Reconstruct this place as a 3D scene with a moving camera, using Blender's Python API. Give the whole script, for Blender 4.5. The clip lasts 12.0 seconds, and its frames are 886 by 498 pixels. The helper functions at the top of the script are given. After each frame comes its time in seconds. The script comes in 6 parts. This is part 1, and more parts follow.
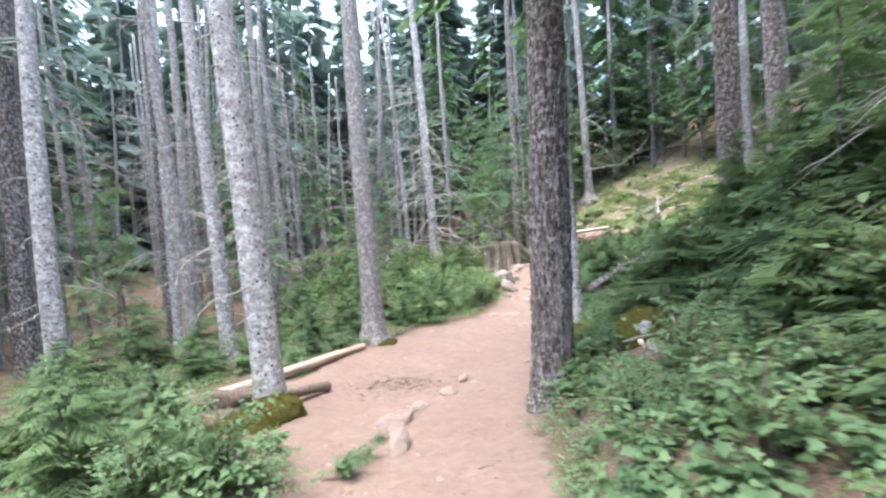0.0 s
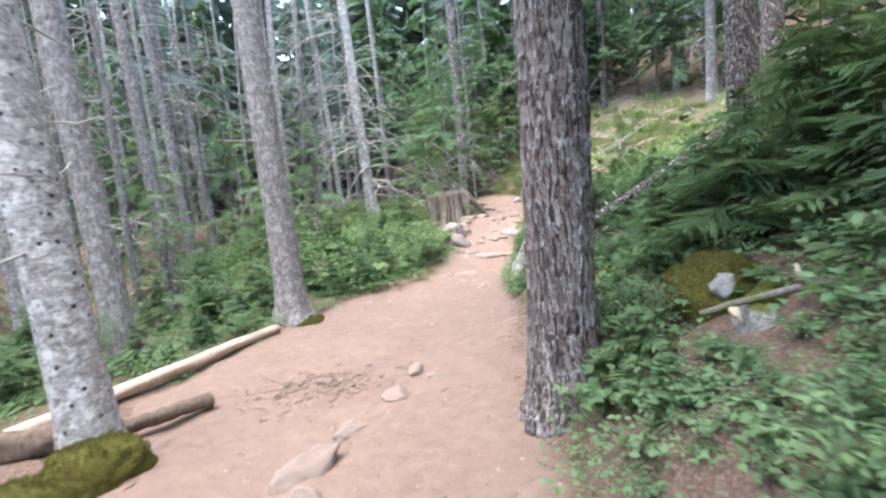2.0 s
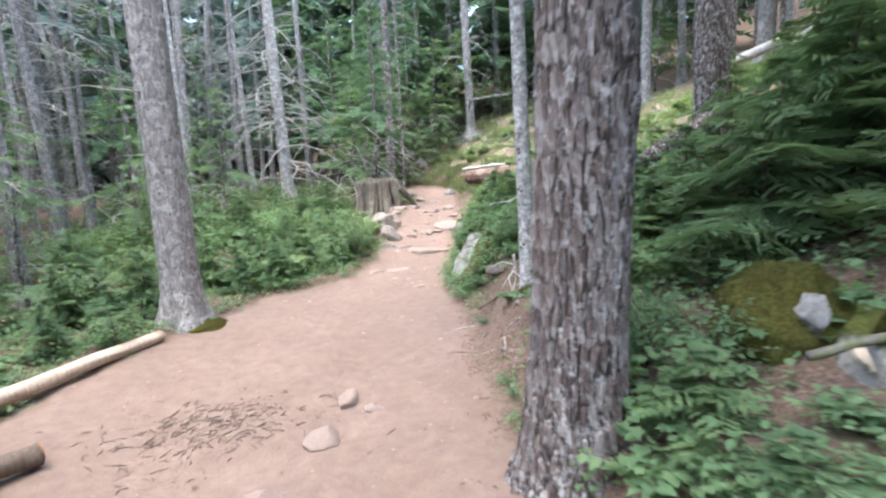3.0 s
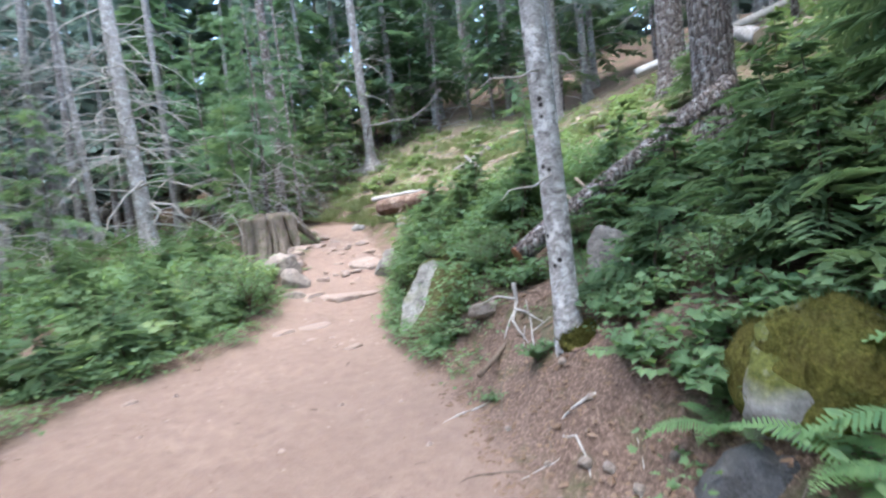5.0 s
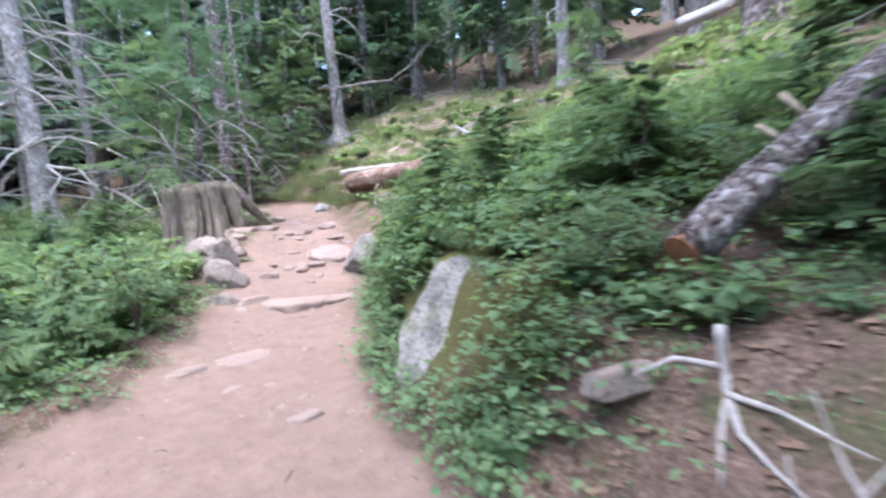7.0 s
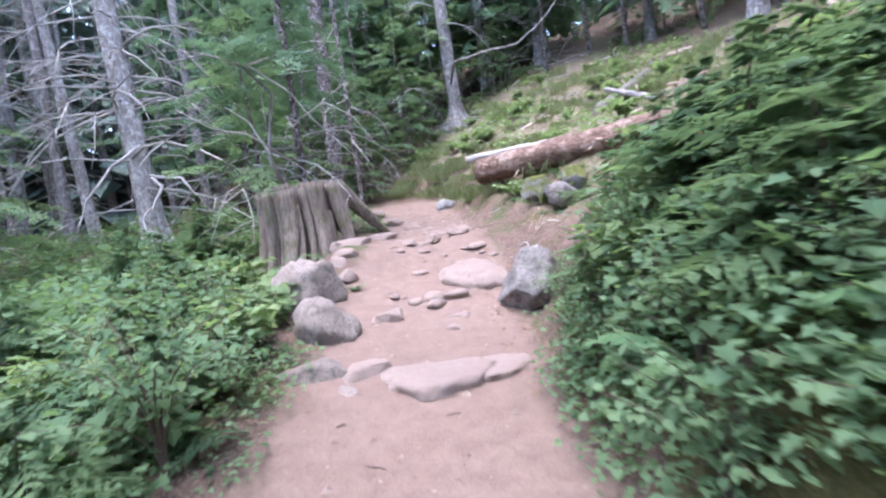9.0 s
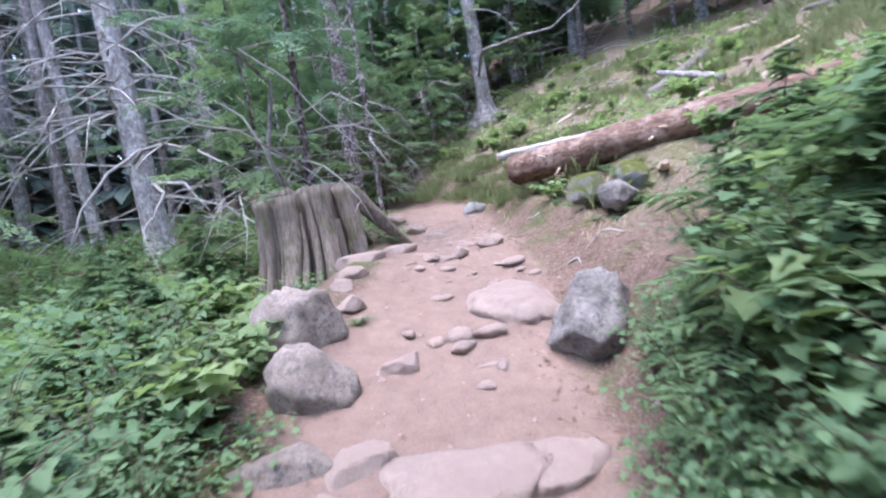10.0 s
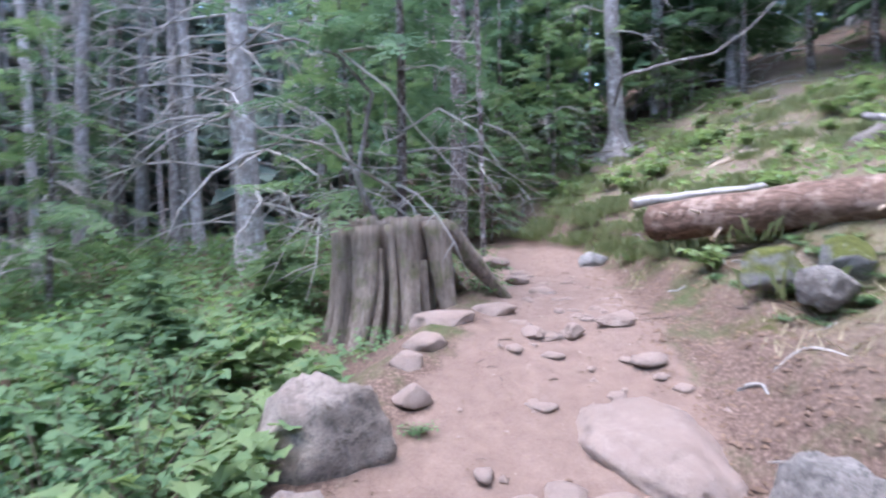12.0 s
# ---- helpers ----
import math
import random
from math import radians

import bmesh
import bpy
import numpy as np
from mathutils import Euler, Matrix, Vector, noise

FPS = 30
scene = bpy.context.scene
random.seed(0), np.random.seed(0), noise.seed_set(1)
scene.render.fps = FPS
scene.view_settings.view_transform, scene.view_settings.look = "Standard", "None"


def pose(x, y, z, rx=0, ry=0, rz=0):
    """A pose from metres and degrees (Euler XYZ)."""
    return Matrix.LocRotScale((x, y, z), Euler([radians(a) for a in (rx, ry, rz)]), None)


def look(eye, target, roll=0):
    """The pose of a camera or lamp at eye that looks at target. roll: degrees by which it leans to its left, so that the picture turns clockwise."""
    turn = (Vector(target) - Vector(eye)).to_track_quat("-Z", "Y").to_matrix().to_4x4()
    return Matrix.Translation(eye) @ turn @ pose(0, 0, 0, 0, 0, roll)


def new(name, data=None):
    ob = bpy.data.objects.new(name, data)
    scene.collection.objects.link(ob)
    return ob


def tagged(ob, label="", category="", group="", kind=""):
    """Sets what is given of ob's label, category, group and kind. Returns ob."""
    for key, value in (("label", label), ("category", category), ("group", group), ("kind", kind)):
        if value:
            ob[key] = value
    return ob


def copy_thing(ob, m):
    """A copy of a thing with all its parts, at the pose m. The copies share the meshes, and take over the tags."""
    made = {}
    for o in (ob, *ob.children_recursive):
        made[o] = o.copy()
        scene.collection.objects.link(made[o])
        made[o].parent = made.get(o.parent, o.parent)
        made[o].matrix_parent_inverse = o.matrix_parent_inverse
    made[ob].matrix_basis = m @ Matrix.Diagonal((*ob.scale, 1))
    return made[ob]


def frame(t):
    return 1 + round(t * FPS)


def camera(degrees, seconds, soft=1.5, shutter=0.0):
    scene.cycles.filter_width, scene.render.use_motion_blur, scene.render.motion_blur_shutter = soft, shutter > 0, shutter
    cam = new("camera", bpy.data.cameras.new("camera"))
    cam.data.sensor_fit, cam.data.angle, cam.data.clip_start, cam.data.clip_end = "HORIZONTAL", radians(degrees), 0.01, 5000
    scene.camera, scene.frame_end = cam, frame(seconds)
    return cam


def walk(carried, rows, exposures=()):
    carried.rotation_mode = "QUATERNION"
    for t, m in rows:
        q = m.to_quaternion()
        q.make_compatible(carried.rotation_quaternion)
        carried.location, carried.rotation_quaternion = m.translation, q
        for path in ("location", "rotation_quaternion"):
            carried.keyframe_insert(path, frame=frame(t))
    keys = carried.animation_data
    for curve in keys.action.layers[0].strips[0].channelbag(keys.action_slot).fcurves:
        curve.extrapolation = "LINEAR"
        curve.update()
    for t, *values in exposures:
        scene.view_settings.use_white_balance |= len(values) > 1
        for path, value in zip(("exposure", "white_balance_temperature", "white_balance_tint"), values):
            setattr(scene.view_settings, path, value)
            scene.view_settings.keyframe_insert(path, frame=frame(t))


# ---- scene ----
cam = camera(83.7, 12.0, soft=2.2, shutter=0.5)
PATH = [
    (0, (0.198, 0.666, 1.440), (0.209, 2.666, 1.393), -3.5),
    (0.5, (0.177, 1.312, 1.326), (0.092, 3.310, 1.300), -5.6),
    (1, (0.233, 2.087, 1.211), (0.515, 4.058, 1.022), -2.3),
    (1.5, (0.231, 2.839, 1.124), (0.555, 4.796, 0.867), -1.1),
    (2, (0.249, 3.576, 1.027), (0.485, 5.550, 0.805), -5.8),
    (2.5, (0.164, 4.321, 0.946), (0.688, 6.240, 0.743), -1.5),
    (2.7, (0.145, 4.616, 0.950), (0.688, 6.522, 0.681), -1.7),
    (4.3, (0.071, 6.966, 0.452), (0.793, 8.814, 0.202), -9.8),
    (4.5, (0.164, 7.311, 0.481), (1.033, 9.102, 0.292), -8.5),
    (4.6, (0.153, 7.500, 0.477), (1.008, 9.298, 0.285), -6.7),
    (5, (0.340, 7.976, 0.465), (1.312, 9.719, 0.339), -6.3),
    (5.5, (0.586, 8.578, 0.441), (1.682, 10.247, 0.333), -5.2),
    (6, (0.916, 9.307, 0.431), (2.067, 10.932, 0.248), -5.1),
    (6.5, (1.158, 10.103, 0.324), (2.415, 11.636, 0.055), 0.2),
    (7, (1.388, 10.868, 0.298), (2.472, 12.539, 0.115), -4.5),
    (7.4, (1.504, 11.454, 0.316), (2.429, 13.221, 0.169), -5.3),
    (7.5, (1.524, 11.621, 0.319), (2.428, 13.403, 0.232), -4.9),
    (7.7, (1.606, 11.940, 0.355), (2.519, 13.708, 0.158), -3.4),
    (9.3, (2.229, 14.113, 0.445), (2.897, 15.993, 0.303), -8.5),
    (9.5, (2.331, 14.360, 0.450), (3.037, 16.231, 0.422), -9.5),
    (10, (2.576, 14.932, 0.513), (3.157, 16.840, 0.355), -8.8),
    (10.5, (2.752, 15.538, 0.574), (3.376, 17.433, 0.429), -4.9),
    (11, (2.939, 16.019, 0.630), (3.467, 17.948, 0.640), -2),
    (11.5, (2.993, 16.286, 0.756), (3.420, 18.240, 0.739), -4.4),
    (12, (2.949, 16.288, 0.810), (3.136, 18.279, 0.779), -1.5),
]
walk(cam, [(t, look(eye, target, roll)) for t, eye, target, roll in PATH], exposures=[(0.0, 3.55, 6850, 8), (2.5, 3.5, 6750, 6), (4.5, 3.32, 6450, 4), (7.5, 3.44, 6050, 15), (9.5, 3.3, 5850, 17), (12.0, 3.15, 5800, 15)])

# ---- light ----
world = bpy.data.worlds.new("sky")
scene.world = world
world.use_nodes = True
wn = world.node_tree
sky = wn.nodes.new("ShaderNodeTexSky")
sky.sky_type, sky.sun_disc = "NISHITA", False
sky.sun_elevation, sky.sun_rotation = radians(78), radians(235)
sky.air_density, sky.dust_density = 1.0, 1.6
wn.nodes["Background"].inputs["Strength"].default_value = 0.15
wn.links.new(sky.outputs[0], wn.nodes["Background"].inputs["Color"])
sun_data = bpy.data.lights.new("sun", "SUN")
sun_data.energy, sun_data.angle, sun_data.color = 0.5, radians(60), (1.0, 0.98, 0.95)
sun = new("sun", sun_data)
sun.rotation_euler = (radians(12), 0, radians(-55))


# ---- materials ----
class Nodes:
    """Short hand for one node material."""

    def __init__(self, name):
        self.mat = bpy.data.materials.new(name)
        self.mat.use_nodes = True
        self.tree = self.mat.node_tree
        self.bsdf = self.tree.nodes["Principled BSDF"]
        self.coord = self.tree.nodes.new("ShaderNodeTexCoord").outputs["Object"]
        self.info = self.tree.nodes.new("ShaderNodeObjectInfo").outputs["Random"]

    def add(self, kind, **props):
        n = self.tree.nodes.new(kind)
        if "op" in props:
            n.operation = props["op"]
        return n

    def link(self, a, b):
        self.tree.links.new(a, b)

    def scaled(self, sx, sy, sz):
        n = self.add("ShaderNodeMapping")
        n.inputs["Scale"].default_value = (sx, sy, sz)
        self.link(self.coord, n.inputs["Vector"])
        return n.outputs[0]

    def noise(self, scale, detail=5, rough=0.6, vec=None, distort=0.0):
        n = self.add("ShaderNodeTexNoise")
        n.inputs["Scale"].default_value, n.inputs["Detail"].default_value = scale, detail
        n.inputs["Roughness"].default_value, n.inputs["Distortion"].default_value = rough, distort
        self.link(vec or self.coord, n.inputs["Vector"])
        return n.outputs["Fac"]

    def voronoi(self, scale, vec=None, feature="F1"):
        n = self.add("ShaderNodeTexVoronoi")
        n.feature = feature
        n.inputs["Scale"].default_value = scale
        self.link(vec or self.coord, n.inputs["Vector"])
        return n.outputs["Distance"]

    def ramp(self, fac, *stops):
        n = self.add("ShaderNodeValToRGB")
        e = n.color_ramp.elements
        while len(e) < len(stops):
            e.new(0.5)
        for k, (p, c) in zip(e, stops):
            k.position, k.color = p, (*c, 1) if len(c) == 3 else (c[0], c[0], c[0], 1)
        self.link(fac, n.inputs[0])
        return n.outputs[0]

    def mix(self, fac, a, b, blend="MIX"):
        n = self.add("ShaderNodeMix")
        n.data_type, n.blend_type = "RGBA", blend
        for v, k in ((fac, 0), (a, 6), (b, 7)):
            if isinstance(v, (int, float)):
                n.inputs[k].default_value = v
            elif isinstance(v, tuple):
                n.inputs[k].default_value = (*v, 1)
            else:
                self.link(v, n.inputs[k])
        return n.outputs[2]

    def math(self, op, a, b=0.0):
        n = self.add("ShaderNodeMath", op=op)
        for v, k in ((a, 0), (b, 1)):
            if isinstance(v, (int, float)):
                n.inputs[k].default_value = v
            else:
                self.link(v, n.inputs[k])
        return n.outputs[0]

    def facing_up(self, low, high):
        """0 to 1 as the surface turns to the sky: where moss and dust settle."""
        n = self.add("ShaderNodeNewGeometry")
        s = self.add("ShaderNodeSeparateXYZ")
        self.link(n.outputs["Normal"], s.inputs[0])
        return self.ramp(s.outputs[2], (low, (0,)), (high, (1,)))

    def finish(self, color, rough=0.9, bump=None, strength=0.5, distance=0.02, specular=0.3):
        if isinstance(color, tuple):
            self.bsdf.inputs["Base Color"].default_value = (*color, 1)
        else:
            self.link(color, self.bsdf.inputs["Base Color"])
        if isinstance(rough, (int, float)):
            self.bsdf.inputs["Roughness"].default_value = rough
        else:
            self.link(rough, self.bsdf.inputs["Roughness"])
        self.bsdf.inputs["Specular IOR Level"].default_value = specular
        if bump is not None:
            b = self.add("ShaderNodeBump")
            b.inputs["Strength"].default_value, b.inputs["Distance"].default_value = strength, distance
            self.link(bump, b.inputs["Height"])
            self.link(b.outputs[0], self.bsdf.inputs["Normal"])
        return self.mat


def make_ground():
    n = Nodes("forest_ground")
    attr = n.add("ShaderNodeAttribute")
    attr.attribute_name = "dirt"
    fine, mid, big = n.noise(60, 6, 0.7), n.noise(7, 5), n.noise(0.9, 4)
    dirt = n.ramp(mid, (0.3, (0.165, 0.11, 0.086)), (0.55, (0.22, 0.152, 0.12)), (0.75, (0.26, 0.186, 0.15)))
    dirt = n.mix(n.math("MULTIPLY", n.ramp(big, (0.35, (0,)), (0.7, (1,))), 0.45), dirt, (0.14, 0.09, 0.07))
    dirt = n.mix(0.35, dirt, n.ramp(fine, (0.3, (0.13, 0.085, 0.065)), (0.6, (0.27, 0.195, 0.158))))
    litter = n.ramp(n.noise(35, 6, 0.75), (0.3, (0.05, 0.033, 0.026)), (0.5, (0.135, 0.09, 0.07)), (0.7, (0.29, 0.205, 0.158)))
    moss = n.ramp(n.noise(45, 5, 0.7), (0.3, (0.035, 0.043, 0.018)), (0.7, (0.105, 0.125, 0.05)))
    floor = n.mix(n.ramp(n.noise(1.3, 6, 0.7), (0.5, (0,)), (0.68, (1,))), litter, moss)
    straw = n.add("ShaderNodeAttribute")
    straw.attribute_name = "straw"
    dry = n.ramp(n.noise(26, 6, 0.75), (0.32, (0.07, 0.052, 0.038)), (0.5, (0.17, 0.13, 0.095)), (0.68, (0.36, 0.3, 0.23)))
    sward = n.ramp(n.noise(40, 5, 0.75), (0.3, (0.06, 0.075, 0.028)), (0.7, (0.2, 0.22, 0.09)))
    dry = n.mix(n.ramp(n.noise(1.6, 6, 0.7), (0.46, (0,)), (0.6, (1,))), dry, sward)
    patches = n.ramp(n.noise(3.2, 6, 0.75), (0.44, (0,)), (0.58, (1,)))
    dry = n.mix(n.math("MULTIPLY", patches, 0.6), dry, n.ramp(n.noise(18, 6, 0.8), (0.3, (0.06, 0.04, 0.03)), (0.7, (0.27, 0.19, 0.145))))
    floor = n.mix(straw.outputs["Fac"], floor, dry)
    turf = n.add("ShaderNodeAttribute")
    turf.attribute_name = "turf"
    cushion = n.ramp(n.noise(55, 6, 0.75), (0.3, (0.033, 0.034, 0.013)), (0.52, (0.085, 0.08, 0.03)), (0.72, (0.16, 0.143, 0.06)))
    grown = n.math("ADD", turf.outputs["Fac"], n.math("MULTIPLY", n.math("SUBTRACT", n.noise(2.9, 7, 0.8), 0.5), 2.0))
    floor = n.mix(n.ramp(grown, (0.45, (0,)), (0.6, (1,))), floor, cushion)
    edge = n.math("ADD", attr.outputs["Fac"], n.math("MULTIPLY", n.math("SUBTRACT", n.noise(4, 6, 0.7), 0.5), 0.9))
    fac = n.ramp(edge, (0.4, (0,)), (0.6, (1,)))
    bump = n.math("ADD", n.math("MULTIPLY", fine, 0.5), n.math("MULTIPLY", mid, 1.3))
    return n.finish(n.mix(fac, floor, dirt), 0.95, bump, 0.85, 0.04, 0.12)


def make_bark(name, dark, light, patch, plate=(9, 9, 2.2), depth=0.03, knots=0.0, cracks=1.0, patches=7.0, vary=0.0):
    """Bark with long furrows, pale lichen patches and, where knots is set, dark knots and short cross scars."""
    n = Nodes(name)
    v = n.scaled(*plate)
    furrow = n.noise(1.6, 7, 0.65, v, 1.2)
    mid = tuple((a + b) / 2 for a, b in zip(dark, light))
    col = n.ramp(furrow, (0.3, dark), (0.48, mid), (0.68, light))
    h = furrow
    if cracks:
        cells = n.voronoi(1.3, v, "DISTANCE_TO_EDGE")
        col = n.mix(n.math("MULTIPLY", n.ramp(cells, (0.0, (1,)), (0.16, (0,))), cracks), col, dark)
        h = n.math("ADD", furrow, n.math("MULTIPLY", n.ramp(cells, (0, (0,)), (0.25, (1,))), 0.7 * cracks))
    lich = n.ramp(n.noise(patches, 6, 0.75), (0.5, (0,)), (0.6, (1,)))
    col = n.mix(n.math("MULTIPLY", lich, 0.75), col, patch)
    if vary:
        col = n.mix(vary, col, n.ramp(n.info, (0, dark), (0.5, light), (1, patch)))
    if knots:
        scar = n.noise(2.4, 4, 0.6, n.scaled(4, 4, 22), 0.4)
        col = n.mix(n.math("MULTIPLY", n.ramp(scar, (0.62, (0,)), (0.7, (1,))), 0.55 * knots), col, dark)
        k = n.voronoi(1.0, n.scaled(8, 8, 8))
        col = n.mix(n.math("MULTIPLY", n.ramp(k, (0.11, (1,)), (0.21, (0,))), knots), col, (0.022, 0.018, 0.016))
    return n.finish(col, 0.92, h, 0.9, depth, 0.15)


def make_rock(name, a, b, moss=0.0, spots=0.35, dust=0.0, up=(0.02, 0.5)):
    n = Nodes(name)
    col = n.ramp(n.noise(5, 7, 0.7), (0.38, a), (0.6, b))
    col = n.mix(0.4, col, n.ramp(n.noise(70, 4, 0.8), (0.35, a), (0.65, b)))
    col = n.mix(n.math("MULTIPLY", n.ramp(n.noise(9, 6, 0.75), (0.55, (0,)), (0.62, (1,))), spots), col, (0.06, 0.058, 0.055))
    col = n.mix(n.math("MULTIPLY", n.ramp(n.noise(26, 5, 0.8), (0.52, (0,)), (0.6, (1,))), spots * 0.8), col, (0.075, 0.07, 0.064))
    if moss:
        m = n.math("MULTIPLY", n.facing_up(*up), n.ramp(n.noise(4, 6, 0.7), (0.5 - moss * 0.25, (0,)), (0.6 - moss * 0.2, (1,))))
        col = n.mix(m, col, n.ramp(n.noise(40, 5, 0.7), (0.3, (0.045, 0.055, 0.014)), (0.7, (0.15, 0.155, 0.038))))
    if dust:
        d = n.math("MULTIPLY", n.facing_up(0.2, 0.9), n.ramp(n.noise(3, 5), (0.3, (0.3,)), (0.6, (dust,))))
        col = n.mix(d, col, (0.25, 0.182, 0.15))
    h = n.math("ADD", n.noise(12, 8, 0.75), n.math("MULTIPLY", n.noise(60, 4, 0.8), 0.45))
    return n.finish(col, 0.9, h, 0.9, 0.035, 0.2)


def make_wood(name, dark, light, along=(14, 14, 1.2), moss=0.0):
    n = Nodes(name)
    v = n.scaled(*along)
    grain = n.noise(2.2, 7, 0.65, v, 0.6)
    col = n.ramp(grain, (0.3, dark), (0.7, light))
    col = n.mix(0.3, col, n.ramp(n.noise(2.2, 5), (0.3, dark), (0.7, light)))
    if moss:
        m = n.ramp(n.noise(5, 5, 0.7), (0.52, (0,)), (0.62, (moss,)))
        col = n.mix(m, col, (0.09, 0.11, 0.025))
    return n.finish(col, 0.9, grain, 0.8, 0.02, 0.2)


def make_leaf(name, low, high, glow=0.35, gloss=0.55, warm=0.4):
    """Leaf or needle: part of the light passes through the blade."""
    n = Nodes(name)
    geo = n.add("ShaderNodeNewGeometry")
    v = n.mix(0.5, n.ramp(geo.outputs["Random Per Island"], (0, low), (1, high)), n.ramp(n.info, (0, low), (1, high)))
    v = n.mix(0.35, v, n.ramp(n.noise(2.0, 3), (0.35, low), (0.65, high)))
    n.finish(v, gloss + 0.12, specular=0.16)
    trans = n.add("ShaderNodeBsdfTranslucent")
    n.link(n.mix(warm, v, (0.2, 0.3, 0.04)), trans.inputs["Color"])
    m = n.add("ShaderNodeMixShader")
    m.inputs[0].default_value = glow
    n.link(n.bsdf.outputs[0], m.inputs[1])
    n.link(trans.outputs[0], m.inputs[2])
    n.link(m.outputs[0], n.tree.nodes["Material Output"].inputs["Surface"])
    return n.mat


def make_moss():
    n = Nodes("moss")
    col = n.ramp(n.noise(48, 6, 0.8), (0.3, (0.04, 0.043, 0.012)), (0.5, (0.14, 0.135, 0.036)), (0.72, (0.28, 0.25, 0.075)))
    col = n.mix(n.math("MULTIPLY", n.ramp(n.noise(5, 5, 0.7), (0.45, (0,)), (0.7, (1,))), 0.5), col, (0.1, 0.068, 0.03))
    h = n.math("ADD", n.noise(30, 6, 0.8), n.math("MULTIPLY", n.noise(110, 4, 0.8), 0.5))
    return n.finish(col, 0.97, h, 1.0, 0.06, 0.05)


GROUND = make_ground()
BARK_DARK = make_bark("furrowed_bark", (0.05, 0.036, 0.032), (0.3, 0.245, 0.225), (0.5, 0.47, 0.455), (13, 13, 3.2), 0.06, 0.0, 1.0, 13.0)
BARK_PLATE = make_bark("bark_plate", (0.06, 0.042, 0.037), (0.2, 0.155, 0.14), (0.4, 0.37, 0.355), (13, 13, 6), 0.03, 0.0, 0.5, 16.0, 0.45)
BARK_PALE = make_bark("pale_bark", (0.09, 0.078, 0.072), (0.44, 0.415, 0.4), (0.6, 0.58, 0.565), (6, 6, 9), 0.03, 1.0, 0.0, 9.0)
BARK_GREY = make_bark("grey_bark", (0.13, 0.112, 0.104), (0.34, 0.31, 0.295), (0.42, 0.4, 0.38), (9, 9, 3), 0.03, 0.6, 0.6, 9.0)
BARK_SNAG = make_bark("bleached_snag", (0.16, 0.135, 0.122), (0.46, 0.42, 0.39), (0.6, 0.57, 0.54), (9, 9, 2.5), 0.03, 0.3, 0.5, 6.0)
# brown bark, its tones lifted a little to imitate haze between the trunks
BARK_FAR = make_bark("dim_bark", (0.1, 0.085, 0.078), (0.29, 0.255, 0.238), (0.37, 0.355, 0.335), (6, 6, 2), 0.02, 0.0, 0.6)
TWIG = make_wood("dead_twig", (0.2, 0.178, 0.16), (0.5, 0.465, 0.43))
TWIG_DARK = make_wood("brown_twig", (0.06, 0.042, 0.032), (0.2, 0.15, 0.115))
STUMP_WOOD = make_wood("weathered_stump", (0.03, 0.022, 0.017), (0.36, 0.29, 0.235), (22, 22, 0.8), 0.45)
OLD_LOG = make_wood("mossy_dead_log", (0.05, 0.042, 0.036), (0.23, 0.2, 0.18), (9, 9, 5), 0.7)
LOG_WOOD = make_bark("peeled_log", (0.055, 0.034, 0.026), (0.25, 0.16, 0.12), (0.3, 0.225, 0.185), (7, 2.0, 7), 0.025, 0.0, 0.3, 4.0)
PALE_WOOD = make_wood("pale_wood", (0.3, 0.22, 0.16), (0.6, 0.48, 0.38), (16, 16, 1.0))
ROT_WOOD = make_wood("rotten_wood", (0.14, 0.05, 0.025), (0.42, 0.2, 0.11), (10, 10, 1.5))
ROCK_GREY = make_rock("grey_granite", (0.1, 0.087, 0.077), (0.34, 0.305, 0.278), 0.0, 0.75)
ROCK_PALE = make_rock("pale_granite", (0.14, 0.116, 0.098), (0.4, 0.342, 0.297), 0.0, 0.6, 0.45)
ROCK_WHITE = make_rock("white_rock", (0.16, 0.148, 0.138), (0.4, 0.38, 0.36), 0.0, 0.4)
ROCK_PATH = make_rock("dusty_stone", (0.22, 0.165, 0.135), (0.42, 0.33, 0.285), 0.0, 0.12, 0.9)
ROCK_DARK = make_rock("dark_slate", (0.04, 0.04, 0.043), (0.17, 0.168, 0.172), 0.0, 0.5)
ROCK_MOSS_BARE = make_rock("half_mossy_boulder", (0.17, 0.155, 0.14), (0.52, 0.49, 0.45), 0.9, 0.7, 0.0, (0.35, 0.72))
ROCK_MOSS = make_rock("mossy_boulder", (0.17, 0.16, 0.15), (0.4, 0.385, 0.37), 0.9, 0.25)
MOSS = make_moss()
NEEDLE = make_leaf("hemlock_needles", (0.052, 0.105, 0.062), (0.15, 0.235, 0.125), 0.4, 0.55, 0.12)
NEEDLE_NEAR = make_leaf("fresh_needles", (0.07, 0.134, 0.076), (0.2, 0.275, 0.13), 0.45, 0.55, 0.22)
# paler and bluer than the other needles: distance haze put into the colour
NEEDLE_HAZE = make_leaf("hazy_needles", (0.105, 0.155, 0.14), (0.245, 0.305, 0.27), 0.5, 0.55, 0.1)
LEAF = make_leaf("shrub_leaf", (0.068, 0.138, 0.075), (0.2, 0.29, 0.145), 0.5, 0.5)
LEAF_PALE = make_leaf("pale_leaf", (0.115, 0.19, 0.09), (0.287, 0.355, 0.165), 0.5, 0.5)
FERN = make_leaf("fern_leaf", (0.069, 0.150, 0.072), (0.207, 0.310, 0.132), 0.45, 0.55)
GRASS = make_leaf("pale_grass", (0.15, 0.18, 0.07), (0.36, 0.37, 0.19), 0.4, 0.6)
